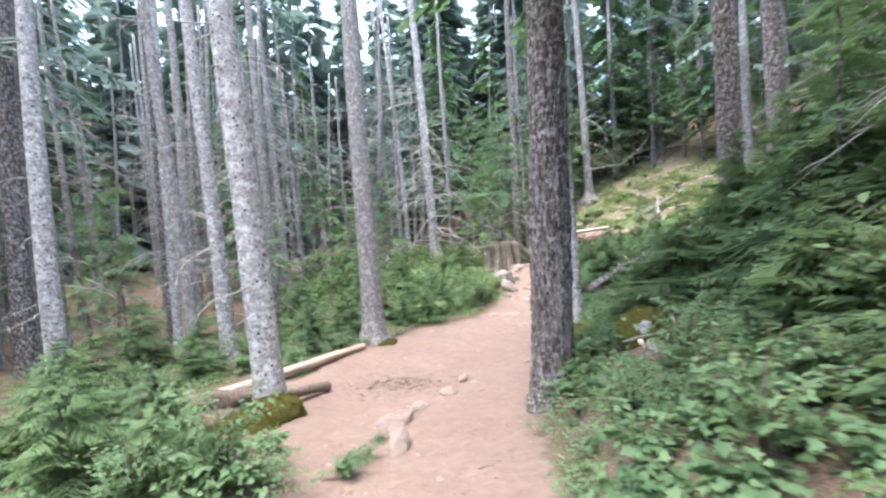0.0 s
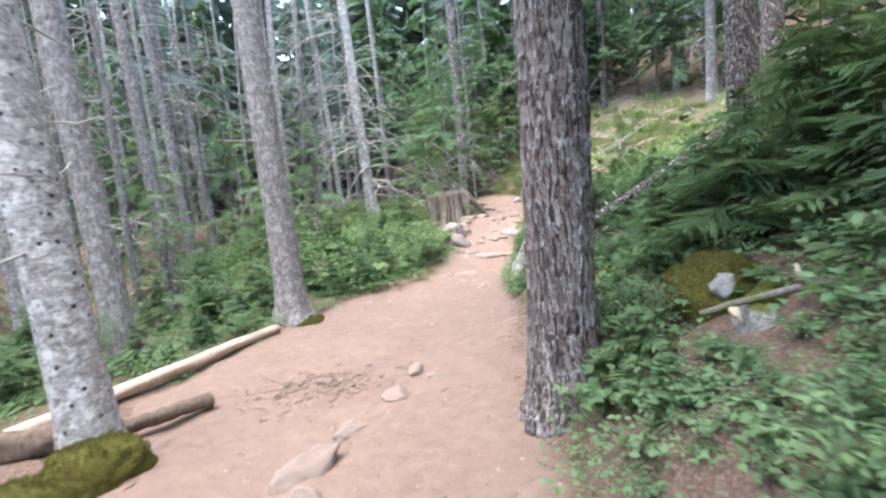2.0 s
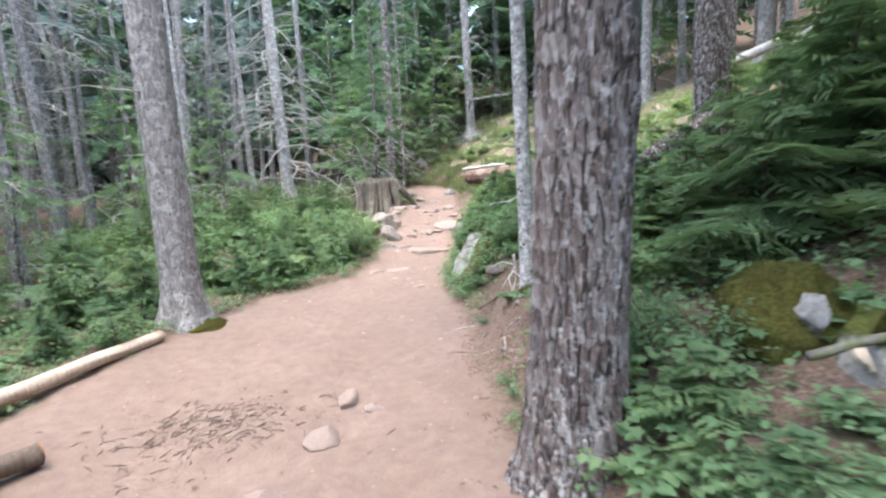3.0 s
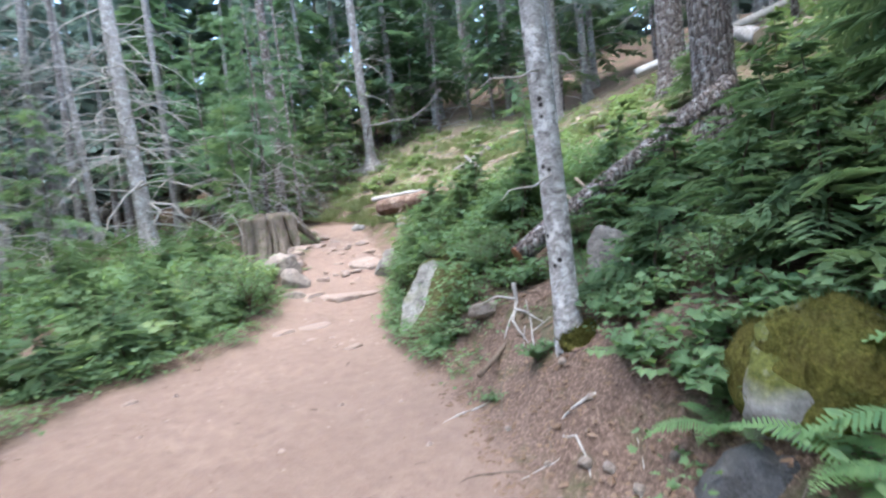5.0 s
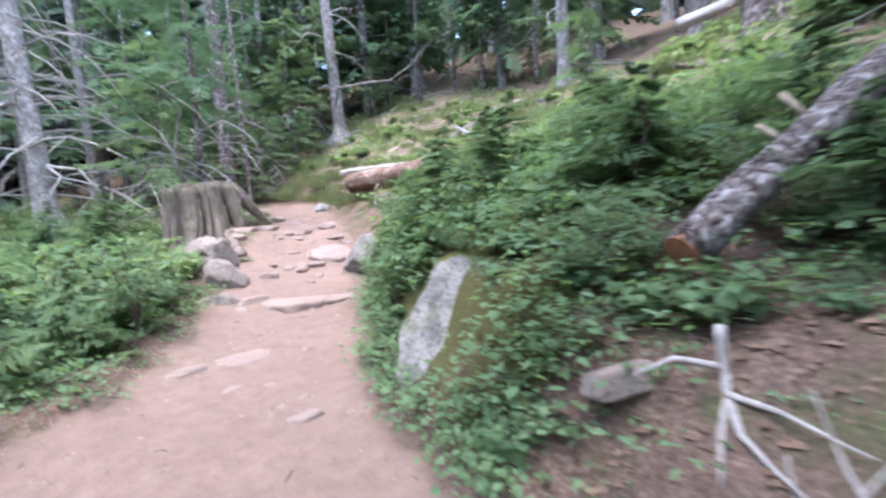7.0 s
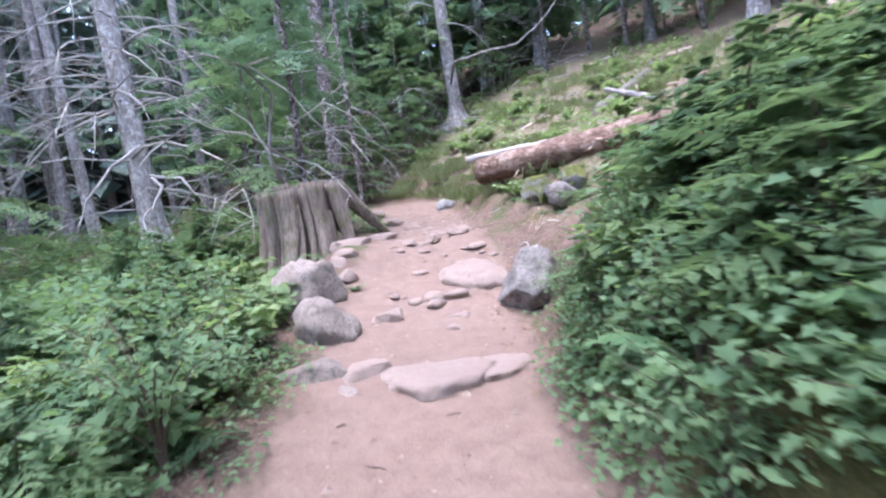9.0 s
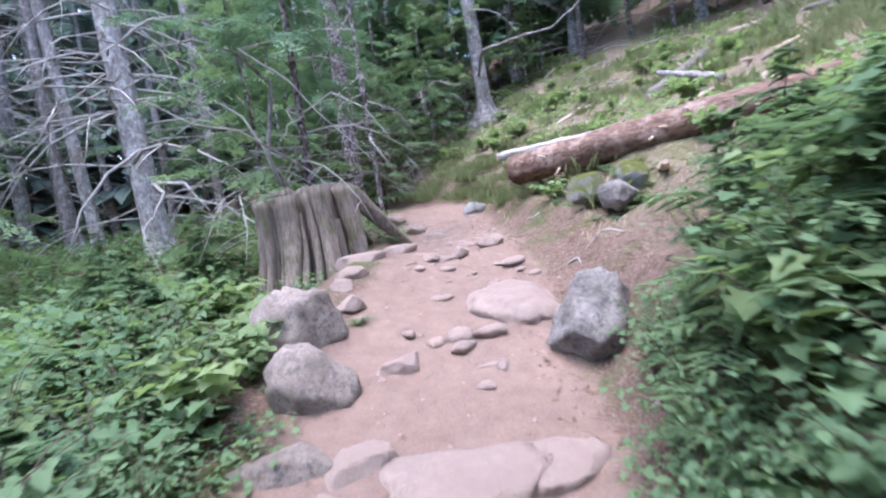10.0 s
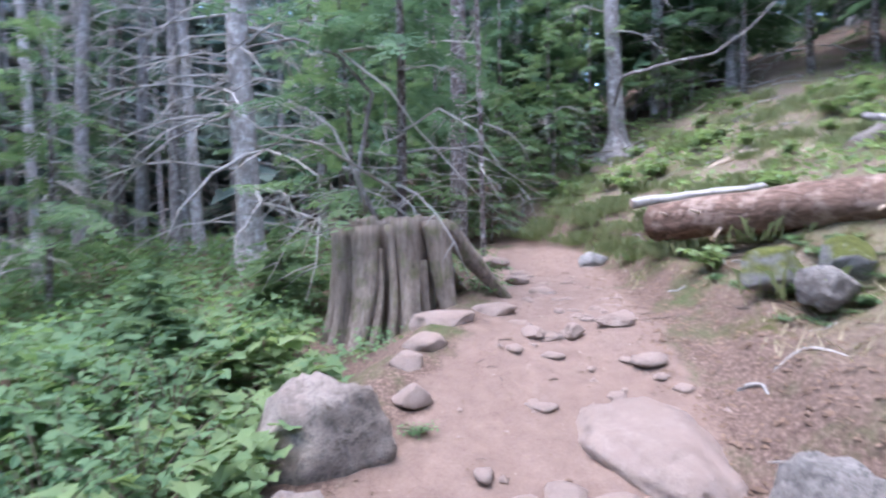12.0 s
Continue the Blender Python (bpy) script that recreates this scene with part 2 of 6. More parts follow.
STRAW = make_leaf("dry_straw", (0.2, 0.16, 0.1), (0.48, 0.4, 0.29), 0.25, 0.8)
LITTER = make_leaf("dry_litter", (0.06, 0.036, 0.026), (0.27, 0.18, 0.13), 0.1, 0.9)


# ---- building helpers ----
def mesh_of(name, bm, mats, smooth=True):
    me = bpy.data.meshes.new(name)
    bm.to_mesh(me)
    bm.free()
    for m in mats if isinstance(mats, (list, tuple)) else [mats]:
        me.materials.append(m)
    if smooth:
        me.polygons.foreach_set("use_smooth", [True] * len(me.polygons))
    return me


def data_mesh(name, verts, faces, mat, smooth=False):
    me = bpy.data.meshes.new(name)
    me.from_pydata(verts, [], faces)
    me.materials.append(mat)
    if smooth:
        me.polygons.foreach_set("use_smooth", [True] * len(me.polygons))
    return me


def part(name, data, parent, label="", m=None):
    ob = new(name, data)
    ob.parent = parent
    if m is not None:
        ob.matrix_basis = m
    return tagged(ob, label) if label else ob


def thing(name, label, category, m=None, group="", kind="", data=None):
    ob = new(name, data)
    if m is not None:
        ob.matrix_basis = m
    return tagged(ob, label, category, group, kind)


def wobble(p, scale, seed=0.0):
    return noise.noise(Vector(p) * scale + Vector((seed * 7.13, seed * 3.7, seed * 1.9)))


def tube(verts, faces, line, radii, sides=7, flute=None):
    """Adds a tapered tube along a line of points; flute(angle, i) scales the radius."""
    start = len(verts)
    line = [Vector(p) for p in line]
    side = None
    for i, p in enumerate(line):
        d = (line[min(i + 1, len(line) - 1)] - line[max(i - 1, 0)]).normalized()
        side = d.orthogonal().normalized() if side is None else (side - d * side.dot(d)).normalized()
        up = d.cross(side)
        for k in range(sides):
            a = 2 * math.pi * k / sides
            r = radii[i] * (flute(a, i) if flute else 1.0)
            verts.append(tuple(p + side * math.cos(a) * r + up * math.sin(a) * r))
    for i in range(len(line) - 1):
        for k in range(sides):
            a, b = start + i * sides + k, start + i * sides + (k + 1) % sides
            faces.append((a, b, b + sides, a + sides))
    faces.append(tuple(start + k for k in reversed(range(sides))))
    faces.append(tuple(start + (len(line) - 1) * sides + k for k in range(sides)))


# ---- ground ----
def lerp(x, xs, ys):
    return float(np.interp(x, xs, ys))


def trail_z(y):
    return lerp(y, (-20, 0, 0.7, 2.1, 4.5, 7, 9, 11, 13, 14.5, 16, 17.2, 18.5, 19.5, 20.7, 22.9, 25, 30, 60, 400),
                (0.0, 0.05, 0, -0.2, -0.62, -1.0, -1.15, -1.18, -1.1, -1.05, -0.97, -0.8, -0.55, -0.33, 0.0, 0.15, 0.5, 0.9, 1.5, 6))


def trail_left(y):
    return lerp(y, (-20, 0, 5, 6.8, 8.6, 10, 12.5, 13.1, 14.4, 15.4, 16.9, 18.9, 19.6, 21, 22.5, 25, 28, 34, 60),
                (-0.9, -0.9, -1.2, -2.0, -2.9, -3.0, -1.9, -1.4, -0.6, 1.1, 1.9, 2.6, 3.0, 3.7, 4.2, 4.6, 3.6, 0, -14))


def trail_right(y):
    return lerp(y, (-20, 0, 5, 5.6, 7.7, 9.4, 10.2, 11.4, 12.7, 13.9, 15, 15.6, 16.4, 17.8, 18.5, 19.6, 23, 25, 28, 34, 60),
                (0.9, 0.9, 1.1, 1.15, 1.4, 1.9, 2.0, 2.4, 2.6, 2.75, 3.1, 3.5, 3.75, 4.3, 4.5, 5.1, 6.0, 6.4, 5.6, 2, -12))


def bank(y):
    return lerp(y, (0, 5, 8, 12, 13, 16, 17.5, 19, 22, 30), (0.25, 0.35, 0.5, 0.5, 0.85, 0.9, 0.5, 0.3, 0.35, 0.5))


def height(x, y):
    z, xl, xr = trail_z(y), trail_left(y), trail_right(y)
    if x > xr:
        d = x - xr
        s = min(d / 0.8, 1.0)
        z += bank(y) * s * s * (3 - 2 * s) + 0.42 * max(d - 0.4, 0) * (1 if d < 14 else 1 - 0.3 * min((d - 14) / 30, 1))
    elif x < xl:
        d = xl - x
        drop = lerp(y, (15, 18, 25, 28), (0, 0.4, 0.4, 0))
        z += 0.1 * min(d / 0.4, 1) - 0.045 * min(d, 30) - drop * min(max(d - 0.3, 0) / 0.9, 1)
    else:
        u = (x - xl) / max(xr - xl, 0.1)
        z -= 0.07 * math.sin(math.pi * u)
    if 18 < y < 32 and x > xr + 1.6:
        rough = min(1, (x - xr - 1.6) / 1.2) * min(1, (y - 18) / 2, (32 - y) / 2)
        z += rough * (0.13 * wobble((x, y, 0), 1.1, 11) + 0.09 * wobble((x, y, 0), 2.4, 12))
    if 7.5 < y < 27 and x > xr:
        cut = min(1, (x - xr) / 0.3) * max(0, min(1, (3 - x + xr) / 1.5)) * min(1, y - 7.5, 27 - y)
        z -= 0.24 * lerp(y, (18.8, 19.8, 22.4, 23.4), (0, 1, 1, 0)) * math.exp(-((x - xr - 1.15) / 0.5) ** 2)
        z += cut * (0.11 * wobble((x, y, 0), 1.9, 21) + 0.08 * wobble((x, y, 0), 4.1, 22))
    far = min(1.0, max(0.0, (max(abs(x - 2), abs(y - 12)) - 9) / 10))
    z += 0.05 * wobble((x, y, 0), 0.9, 1) + 0.035 * wobble((x, y, 0), 2.9, 2) + 0.012 * wobble((x, y, 0), 8.5, 4) + far * 0.5 * wobble((x, y, 0), 0.12, 3)
    return z


def on_ground(x, y, dz=0.0):
    return Vector((x, y, height(x, y) + dz))


def grid_lines(lo, hi, step):
    fine = list(np.arange(lo, hi, step))
    out, s, a, b = [], step, lo, hi
    while b - hi < 700:
        s *= 1.22
        a, b = a - s, b + s
        out.append((a, b))
    return [p[0] for p in reversed(out)] + fine + [p[1] - step for p in out]


def build_ground():
    xs, ys = grid_lines(-6, 11, 0.11), grid_lines(-1, 30, 0.13)
    verts, dirt, straw, turf = [], [], [], []
    for y in ys:
        xl, xr = trail_left(y), trail_right(y)
        for x in xs:
            verts.append((x, y, height(x, y)))
            d = min(x - xl, xr - x)
            bare = lerp(y, (9, 9.8, 12.2, 12.7, 16.8, 17.6, 23, 25), (0, 0.8, 0.7, 0.05, 0.1, 1.1, 1.1, 0.1))
            straw.append(min(1, max(0, (x - xr - 0.5) / 0.8)) * lerp(x, (13, 17), (1, 0)) * max(lerp(y, (18, 20, 29, 32), (0, 1, 1, 0)), lerp(y, (10, 13, 29, 32), (0, 1, 1, 0)) * lerp(x - xr, (2.6, 3.6), (0, 1))))
            e = x - xr
            turf.append(lerp(y, (12.3, 12.8, 16.4, 17), (0, 1, 1, 0)) * lerp(e, (0.1, 0.3, 2.2, 3.2), (0, 0.75, 0.75, 0.1)) + lerp(y, (18.6, 19.6, 23, 24.5), (0, 0.42, 0.42, 0)) * lerp(e, (0.2, 0.55, 1.9, 2.6), (0, 1, 1, 0)))
            # past y 16 more brown litter, its darkness also standing for shade under the log
            soil = (0.46 if y < 16 else 0.26) - 0.25 * (x - xr) / bare if 0 < x - xr < bare * 1.6 else 0.0
            dirt.append(min(1.0, max(0.0, 0.5 + d / 0.7, soil)) * lerp(y, (26, 28), (1, 0)))
    w = len(xs)
    faces = [(j * w + i, j * w + i + 1, (j + 1) * w + i + 1, (j + 1) * w + i) for j in range(len(ys) - 1) for i in range(w - 1)]
    me = data_mesh("ground", verts, faces, GROUND, True)
    me.attributes.new("dirt", "FLOAT", "POINT").data.foreach_set("value", dirt)
    me.attributes.new("turf", "FLOAT", "POINT").data.foreach_set("value", turf)
    me.attributes.new("straw", "FLOAT", "POINT").data.foreach_set("value", straw)
    return tagged(new("ground", me), "trodden pinkish dirt trail through mossy forest floor with needle litter", "ground", kind="structure")


build_ground()


# ---- trees ----
def trunk_mesh(name, height_m, r0, r1, lean, mat, flare=0.35, ridges=0.0, sides=20, seed=0, bend=0.1):
    """A tapered trunk with a flared foot; ridges cut long furrows into it. Starts 0.3 m under its foot."""
    rings = 46 if ridges else 30
    zs = [-0.3 + (height_m + 0.3) * (i / (rings - 1)) ** 1.5 for i in range(rings)]
    line, radii = [], []
    for z in zs:
        s = max(z, 0) / height_m
        line.append((lean[0] * z + bend * math.sin(s * 5 + seed) * s, lean[1] * z + bend * math.cos(s * 4 + seed) * s, z))
        radii.append((r0 + (r1 - r0) * s) * (1 + flare * math.exp(-max(z, -0.1) / 0.25)))

    def flute(a, i):
        z = zs[i]
        k = 1 + 0.05 * wobble((math.cos(a), math.sin(a), z * 0.5), 1.3, seed)
        k += 0.12 * math.exp(-max(z, 0) / 0.3) * math.sin(a * 4 + seed)
        if ridges:
            k += ridges * wobble((math.cos(a) * 4.2, math.sin(a) * 4.2, z * 1.5), 1.6, seed + 5)
        return k

    verts, faces = [], []
    tube(verts, faces, line, radii, sides, flute)
    return data_mesh(name, verts, faces, mat, True)


def dead_branch(length, seed, droop=0.25, r=0.012, twigs=4):
    """A bare branch along +x that droops, with a few side twigs."""
    rnd = random.Random(seed)
    verts, faces = [], []
    n = 6
    line = []
    for i in range(n):
        s = i / (n - 1)
        line.append((length * s, 0.08 * length * math.sin(s * 4 + seed), length * (0.18 * s - droop * s * s) + 0.02 * math.sin(s * 9 + seed)))
    tube(verts, faces, line, [r * (1 - 0.8 * i / (n - 1)) for i in range(n)], 4)
    for k in range(twigs):
        s = rnd.uniform(0.3, 0.95)
        p = Vector(line[int(s * (n - 1))])
        d = Vector((rnd.uniform(0.3, 1), rnd.choice((-1, 1)) * rnd.uniform(0.3, 0.9), rnd.uniform(-0.6, 0.3))).normalized()
        l = length * rnd.uniform(0.12, 0.4)
        at = len(verts)
        tube(verts, faces, [p, p + d * l * 0.5, p + d * l + Vector((0, 0, -0.1 * l))], [r * 0.5, r * 0.35, r * 0.12], 3)
        faces.append((at, at + 1, int(s * (n - 1)) * 4 + k % 4))
    return data_mesh("branch", verts, faces, TWIG, True)


BRANCHES = [dead_branch(l, s, d, 0.009 + 0.006 * l, t) for l, s, d, t in ((0.5, 1, 0.1, 1), (0.9, 2, 0.35, 3), (1.4, 3, 0.5, 5), (1.9, 4, 0.6, 7), (0.25, 5, 0.05, 0), (1.2, 6, 0.2, 5))]


def add_branches(tree, count, z0, z1, r, lean, seed, kinds=(0, 1, 4), size=1.0):
    rnd = random.Random(seed)
    for k in range(count):
        z = rnd.uniform(z0, z1)
        a = rnd.uniform(0, 2 * math.pi)
        b = rnd.choice(kinds)
        rr = r * 0.8
        m = pose(lean[0] * z + rr * math.cos(a), lean[1] * z + rr * math.sin(a), z, 0, rnd.uniform(-10, 25), math.degrees(a))
        part("dead_branch", BRANCHES[b], tree, "", m @ Matrix.Scale(size * rnd.uniform(0.75, 1.25), 4))


def tree(x, y, r, label, mat, lean=(0, 0), tall=14, top=0.5, flare=0.35, ridges=0.0, sides=20, seed=0, branches=0, low=1.5, high=7.0, kinds=(0, 1, 4), size=1.0, sink=0.0, category="tree", group=""):
    t = thing("tree", label, category, Matrix.Translation(on_ground(x, y, -sink)), group)
    part("trunk", trunk_mesh("trunk", tall, r, r * top, lean, mat, flare, ridges, sides, seed), t)
    add_branches(t, branches, low, high, r, lean, seed, kinds, size)
    return t


DARK_TREE = tree(1.665, 7.58, 0.282, "large conifer with dark deeply furrowed bark beside the trail", BARK_DARK, (0.03, 0.0), 14, 0.62, 0.25, 0.17, 84, 1)


def bark_plate(seed):
    """One scale of bark, its back on the trunk: x round the trunk, y outwards, z up."""
    rnd = random.Random(seed)
    v, f = [], []
    w, h, t = rnd.uniform(0.015, 0.025), rnd.uniform(0.065, 0.11), rnd.uniform(0.012, 0.022)
    ring = []
    for k in range(10):
        a = 2 * math.pi * k / 10
        q = rnd.uniform(0.75, 1.1)
        ring.append((math.copysign(abs(math.cos(a)) ** 0.7, math.cos(a)) * w * q, math.copysign(abs(math.sin(a)) ** 0.8, math.sin(a)) * h * q))
    for x, z in ring:
        v.append((x * 1.12, -0.012, z * 1.06))
    for x, z in ring:
        v.append((x * 0.82, t * rnd.uniform(0.7, 1.1), z * 0.88))
    v.append((0, t * 1.1, 0))
    for k in range(10):
        j = (k + 1) % 10
        f += [(k, j, 10 + j, 10 + k), (10 + k, 10 + j, 20)]
    return data_mesh("bark_plate", v, f, BARK_PLATE)


def dress_dark_tree():
    plates = [bark_plate(s) for s in range(6)]
    rnd = random.Random(77)
    trunk = DARK_TREE.children[0]
    row, count, z = 0, 0, 0.12
    while z < 3.35 and count < 300:
        r = 0.272 * (1 - 0.38 * z / 14) * (1 + 0.25 * math.exp(-z / 0.25))
        for k in range(15):
            a = 245 + (k - 7 + 0.5 * (row % 2)) * 13.2 + rnd.uniform(-3, 3)
            s = rnd.uniform(0.85, 1.3)
            m = pose(0.03 * z + r * math.cos(radians(a)), r * math.sin(radians(a)), z + rnd.uniform(-0.04, 0.04), 0, rnd.uniform(-10, 10), a - 90) @ Matrix.Diagonal((s, rnd.uniform(0.7, 1.3), s, 1))
            part("bark_plate", plates[rnd.randrange(6)], trunk, "", m)
            count += 1
        row += 1
        z += 0.168
    for a, l in ((200, 0.5), (262, 0.55), (320, 0.5), (40, 0.5), (130, 0.45)):
        v, f = [], []
        c, s = math.cos(radians(a)), math.sin(radians(a))
        tube(v, f, [(c * 0.15, s * 0.15, 0.5), (c * 0.2, s * 0.2, 0.2), (c * 0.27, s * 0.27, -0.02), (c * l * 0.8, s * l * 0.8, -0.16)], [0.09, 0.11, 0.1, 0.06], 12, lambda q, i: 1 + 0.12 * math.sin(q * 3 + i))
        part("root", data_mesh("root", v, f, BARK_DARK, True), DARK_TREE)


dress_dark_tree()
add_branches(DARK_TREE, 5, 1.6, 5, 0.25, (0.03, 0), 9, (4, 0), 0.8)
tree(-2.52, 8.2, 0.23, "pale grey conifer with dark knots, foot wrapped in moss", BARK_PALE, (-0.062, 0.03), 14, 0.6, 0.3, 0.03, 40, 2, 16, 1.8, 6.5, (0, 1, 4))
tree(-1.6, 13.2, 0.27, "grey conifer with knotty bark at the trail edge", BARK_GREY, (-0.01, 0.0), 15, 0.6, 0.45, 0.06, 48, 3, 14, 1.5, 8, (0, 4, 1))
SLIM_TREE = tree(2.98, 10.85, 0.1, "slim pale conifer trunk with small black knots", BARK_PALE, (-0.015, 0.0), 11, 0.6, 0.3, 0.02, 28, 4, 8, 1.2, 5, (4, 0))
tree(-0.05, 27.0, 0.27, "weathered grey snag with bare drooping branches and peeling bark", BARK_SNAG, (-0.04, 0.0), 15, 0.5, 0.4, 0.06, 24, 5, 80, 0.8, 9, (1, 2, 3, 5), 1.6)
tree(9.05, 29.35, 0.22, "conifer with a spreading root foot on the bank", BARK_FAR, (-0.03, 0), 16, 0.5, 1.3, 0.05, 24, 6, 14, 3, 9, (1, 2, 3))
tree(6.95, 11.95, 0.27, "dark conifer trunk standing on the hillside", BARK_DARK, (-0.01, 0.0), 14, 0.6, 0.3, 0.08, 40, 7, 6, 2, 6, (0, 1))
tree(9.8, 14.5, 0.26, "grey-brown conifer trunk up on the hillside", BARK_DARK, (-0.01, 0.0), 14, 0.6, 0.3, 0.05, 24, 8, 6, 2, 6, (0, 1))
for x, y, r, lean, mat in ((-4.15, 12.1, 0.23, -0.04, BARK_GREY), (-4.9, 12.3, 0.19, -0.05, BARK_PALE), (-6.2, 13.4, 0.17, -0.08, BARK_GREY), (-7.6, 10.6, 0.2, -0.03, BARK_PALE),
                           (-5.4, 17.2, 0.16, -0.02, BARK_GREY), (-8.8, 17.2, 0.24, -0.03, BARK_DARK), (-7.4, 14.8, 0.14, -0.02, BARK_PALE), (-10.4, 13.2, 0.26, -0.02, BARK_DARK),
                           (-1.5, 28.0, 0.14, -0.05, BARK_SNAG), (-2.6, 30.0, 0.13, -0.03, BARK_SNAG), (-3.6, 26.0, 0.09, -0.02, BARK_SNAG), (0.9, 30.5, 0.14, 0.0, BARK_GREY),
                           (4.3, 27.0, 0.2, 0.02, BARK_DARK), (-12.5, 16.5, 0.2, -0.03, BARK_PALE), (-9.8, 20.5, 0.2, -0.02, BARK_GREY), (4.6, 17.6 + 8, 0.05, 0.0, BARK_DARK)):
    tree(x, y, r, "grey conifer trunk with dead twigs in the woods", mat, (lean, 0.01), 15, 0.55, 0.35, 0.04, 18, int(x * 10 + y), 22, 1.0, 9, (0, 1, 2, 5), 1.0)

# ---- rocks ----
def rock(x, y, z, sx, sy, sz, label, mat, seed=0, rough=0.16, turn=0.0, flat=0.0, name="rock", group="", detail=4):
    bm = bmesh.new()
    bmesh.ops.create_icosphere(bm, subdivisions=detail, radius=1)
    rnd = random.Random(seed)
    planes = []
    for q in range(13):
        d = Vector((rnd.gauss(0, 1), rnd.gauss(0, 1), rnd.gauss(0, 0.8))).normalized()
        planes.append((d, rnd.uniform(0.6, 0.86)))
    for v in bm.verts:
        p = v.co.copy()
        p *= 1.08 + rough * 0.9 * wobble(p, 0.9, seed)
        for d, reach in planes:
            over = p.dot(d) - reach
            if over > 0:
                p -= d * over * 0.9
        p *= 1 + rough * 0.5 * wobble(p, 2.6, seed + 1) + rough * 0.3 * wobble(p, 6.5, seed + 2) + rough * 0.16 * wobble(p, 15, seed + 3)
        if flat and p.z > flat:
            p.z = flat + (p.z - flat) * 0.25
        v.co = (p.x * sx * 1.1, p.y * sy * 1.1, p.z * sz * 1.1)
    return thing(name, label, "rock", pose(x, y, z, 0, 0, turn), group, "", mesh_of(name, bm, mat))


rock(2.54, 19.2, -0.36, 0.36, 0.36, 0.37, "rounded grey granite boulder lining the trail", ROCK_PALE, 1, 0.24, 20)
rock(2.54, 18.35, -0.63, 0.3, 0.27, 0.3, "rounded grey boulder with rusty stains lining the trail", ROCK_PALE, 2, 0.24, 50)
rock(2.27, 17.72, -0.88, 0.33, 0.29, 0.24, "smooth rounded grey boulder lining the trail", ROCK_PALE, 3, 0.12, 10)
rock(4.54, 17.97, -0.5, 0.31, 0.3, 0.38, "upright grey boulder spotted with dark lichen", ROCK_GREY, 4, 0.36, 15)
rock(4.0, 18.35, -0.72, 0.34, 0.3, 0.12, "smooth dusty stone bulging out of the trail", ROCK_PATH, 72, 0.1, 20, 0.6)
rock(3.2, 17.28, -0.92, 0.5, 0.36, 0.25, "dusty step stone with a dark front edge", ROCK_PATH, 8, 0.26, -14, 0.4)
rock(2.72, 17.62, -0.86, 0.28, 0.24, 0.2, "dusty stone beside the step", ROCK_PATH, 9, 0.1)
rock(3.72, 17.15, -0.9, 0.34, 0.26, 0.16, "dusty step stone with a dark front edge", ROCK_PATH, 74, 0.26, 10, 0.4)
rock(2.5, 17.35, -0.86, 0.1, 0.13, 0.07, "pale oval stone lying beside the boulders", ROCK_PALE, 75, 0.1, 30)
rock(2.22, 16.0, -1.12, 0.42, 0.26, 0.14, "flat step stone worn into the trail", ROCK_PATH, 10, 0.18, 5, 0.5)
rock(2.85, 16.05, -1.12, 0.2, 0.15, 0.09, "small flat stone worn into the trail", ROCK_PATH, 11, 0.2, 30, 0.5)
rock(3.1, 15.75, -1.12, 0.2, 0.16, 0.08, "small flat stone worn into the trail", ROCK_PATH, 12, 0.2, 70, 0.5)
rock(1.75, 15.75, -1.05, 0.24, 0.1, 0.1, "narrow stone edging the trail", ROCK_PATH, 13, 0.2, 35, 0.5)
rock(2.0, 14.75, -1.17, 0.3, 0.36, 0.1, "pale flat stone sunk in the trail", ROCK_PATH, 14, 0.16, 10, 0.4)
rock(1.98, 15.28, -1.14, 0.22, 0.16, 0.09, "flat dusty stone sunk in the trail", ROCK_PATH, 15, 0.2, 40, 0.5)
rock(3.2, 18.5, -0.62, 0.18, 0.12, 0.1, "pale angular stone lying on the trail", ROCK_PATH, 16, 0.2, 20)
for x, y, r, s in ((3.78, 18.75, 0.11, 17), (4.0, 18.62, 0.1, 18), (3.7, 18.5, 0.09, 19), (3.55, 18.72, 0.07, 20), (3.4, 18.95, 0.06, 21)):
    rock(x, y, height(x, y) + r * 0.2, r * 1.3, r, r * 0.6, "small angular stone lying on the trail", ROCK_PATH, s, 0.25, s * 30, 0, "stone", "small stones on the trail", 2)
rock(3.18, 20.45, -0.06, 0.19, 0.15, 0.14, "smooth egg-shaped stone at the stump foot", ROCK_PATH, 22, 0.08, 30)
rock(3.0, 20.1, -0.14, 0.15, 0.13, 0.11, "rounded stone at the stump foot", ROCK_PATH, 23, 0.1)
rock(3.35, 20.95, 0.02, 0.36, 0.26, 0.17, "broad rounded boulder at the stump foot", ROCK_PATH, 24, 0.12, 20, 0.5)
rock(3.02, 19.68, -0.26, 0.13, 0.11, 0.1, "dusty stone beside the boulder", ROCK_PATH, 25, 0.15)
rock(3.95, 21.5, 0.05, 0.26, 0.2, 0.13, "dusty stone beside the stump root", ROCK_PATH, 26, 0.14, 0, 0.5)
rock(5.05, 20.85, 0.02, 0.2, 0.13, 0.08, "pale angular stone on the trail", ROCK_PATH, 27, 0.22, 10)
rock(4.55, 20.7, -0.04, 0.14, 0.1, 0.06, "flat stone sunk in the trail", ROCK_PATH, 28, 0.2, 50)
rock(4.2, 20.75, -0.05, 0.18, 0.1, 0.05, "flat stone sunk in the trail", ROCK_PATH, 29, 0.2, 80)
rock(6.2, 24.3, 0.4, 0.24, 0.18, 0.2, "white stone at the foot of the bank", ROCK_WHITE, 30, 0.2)
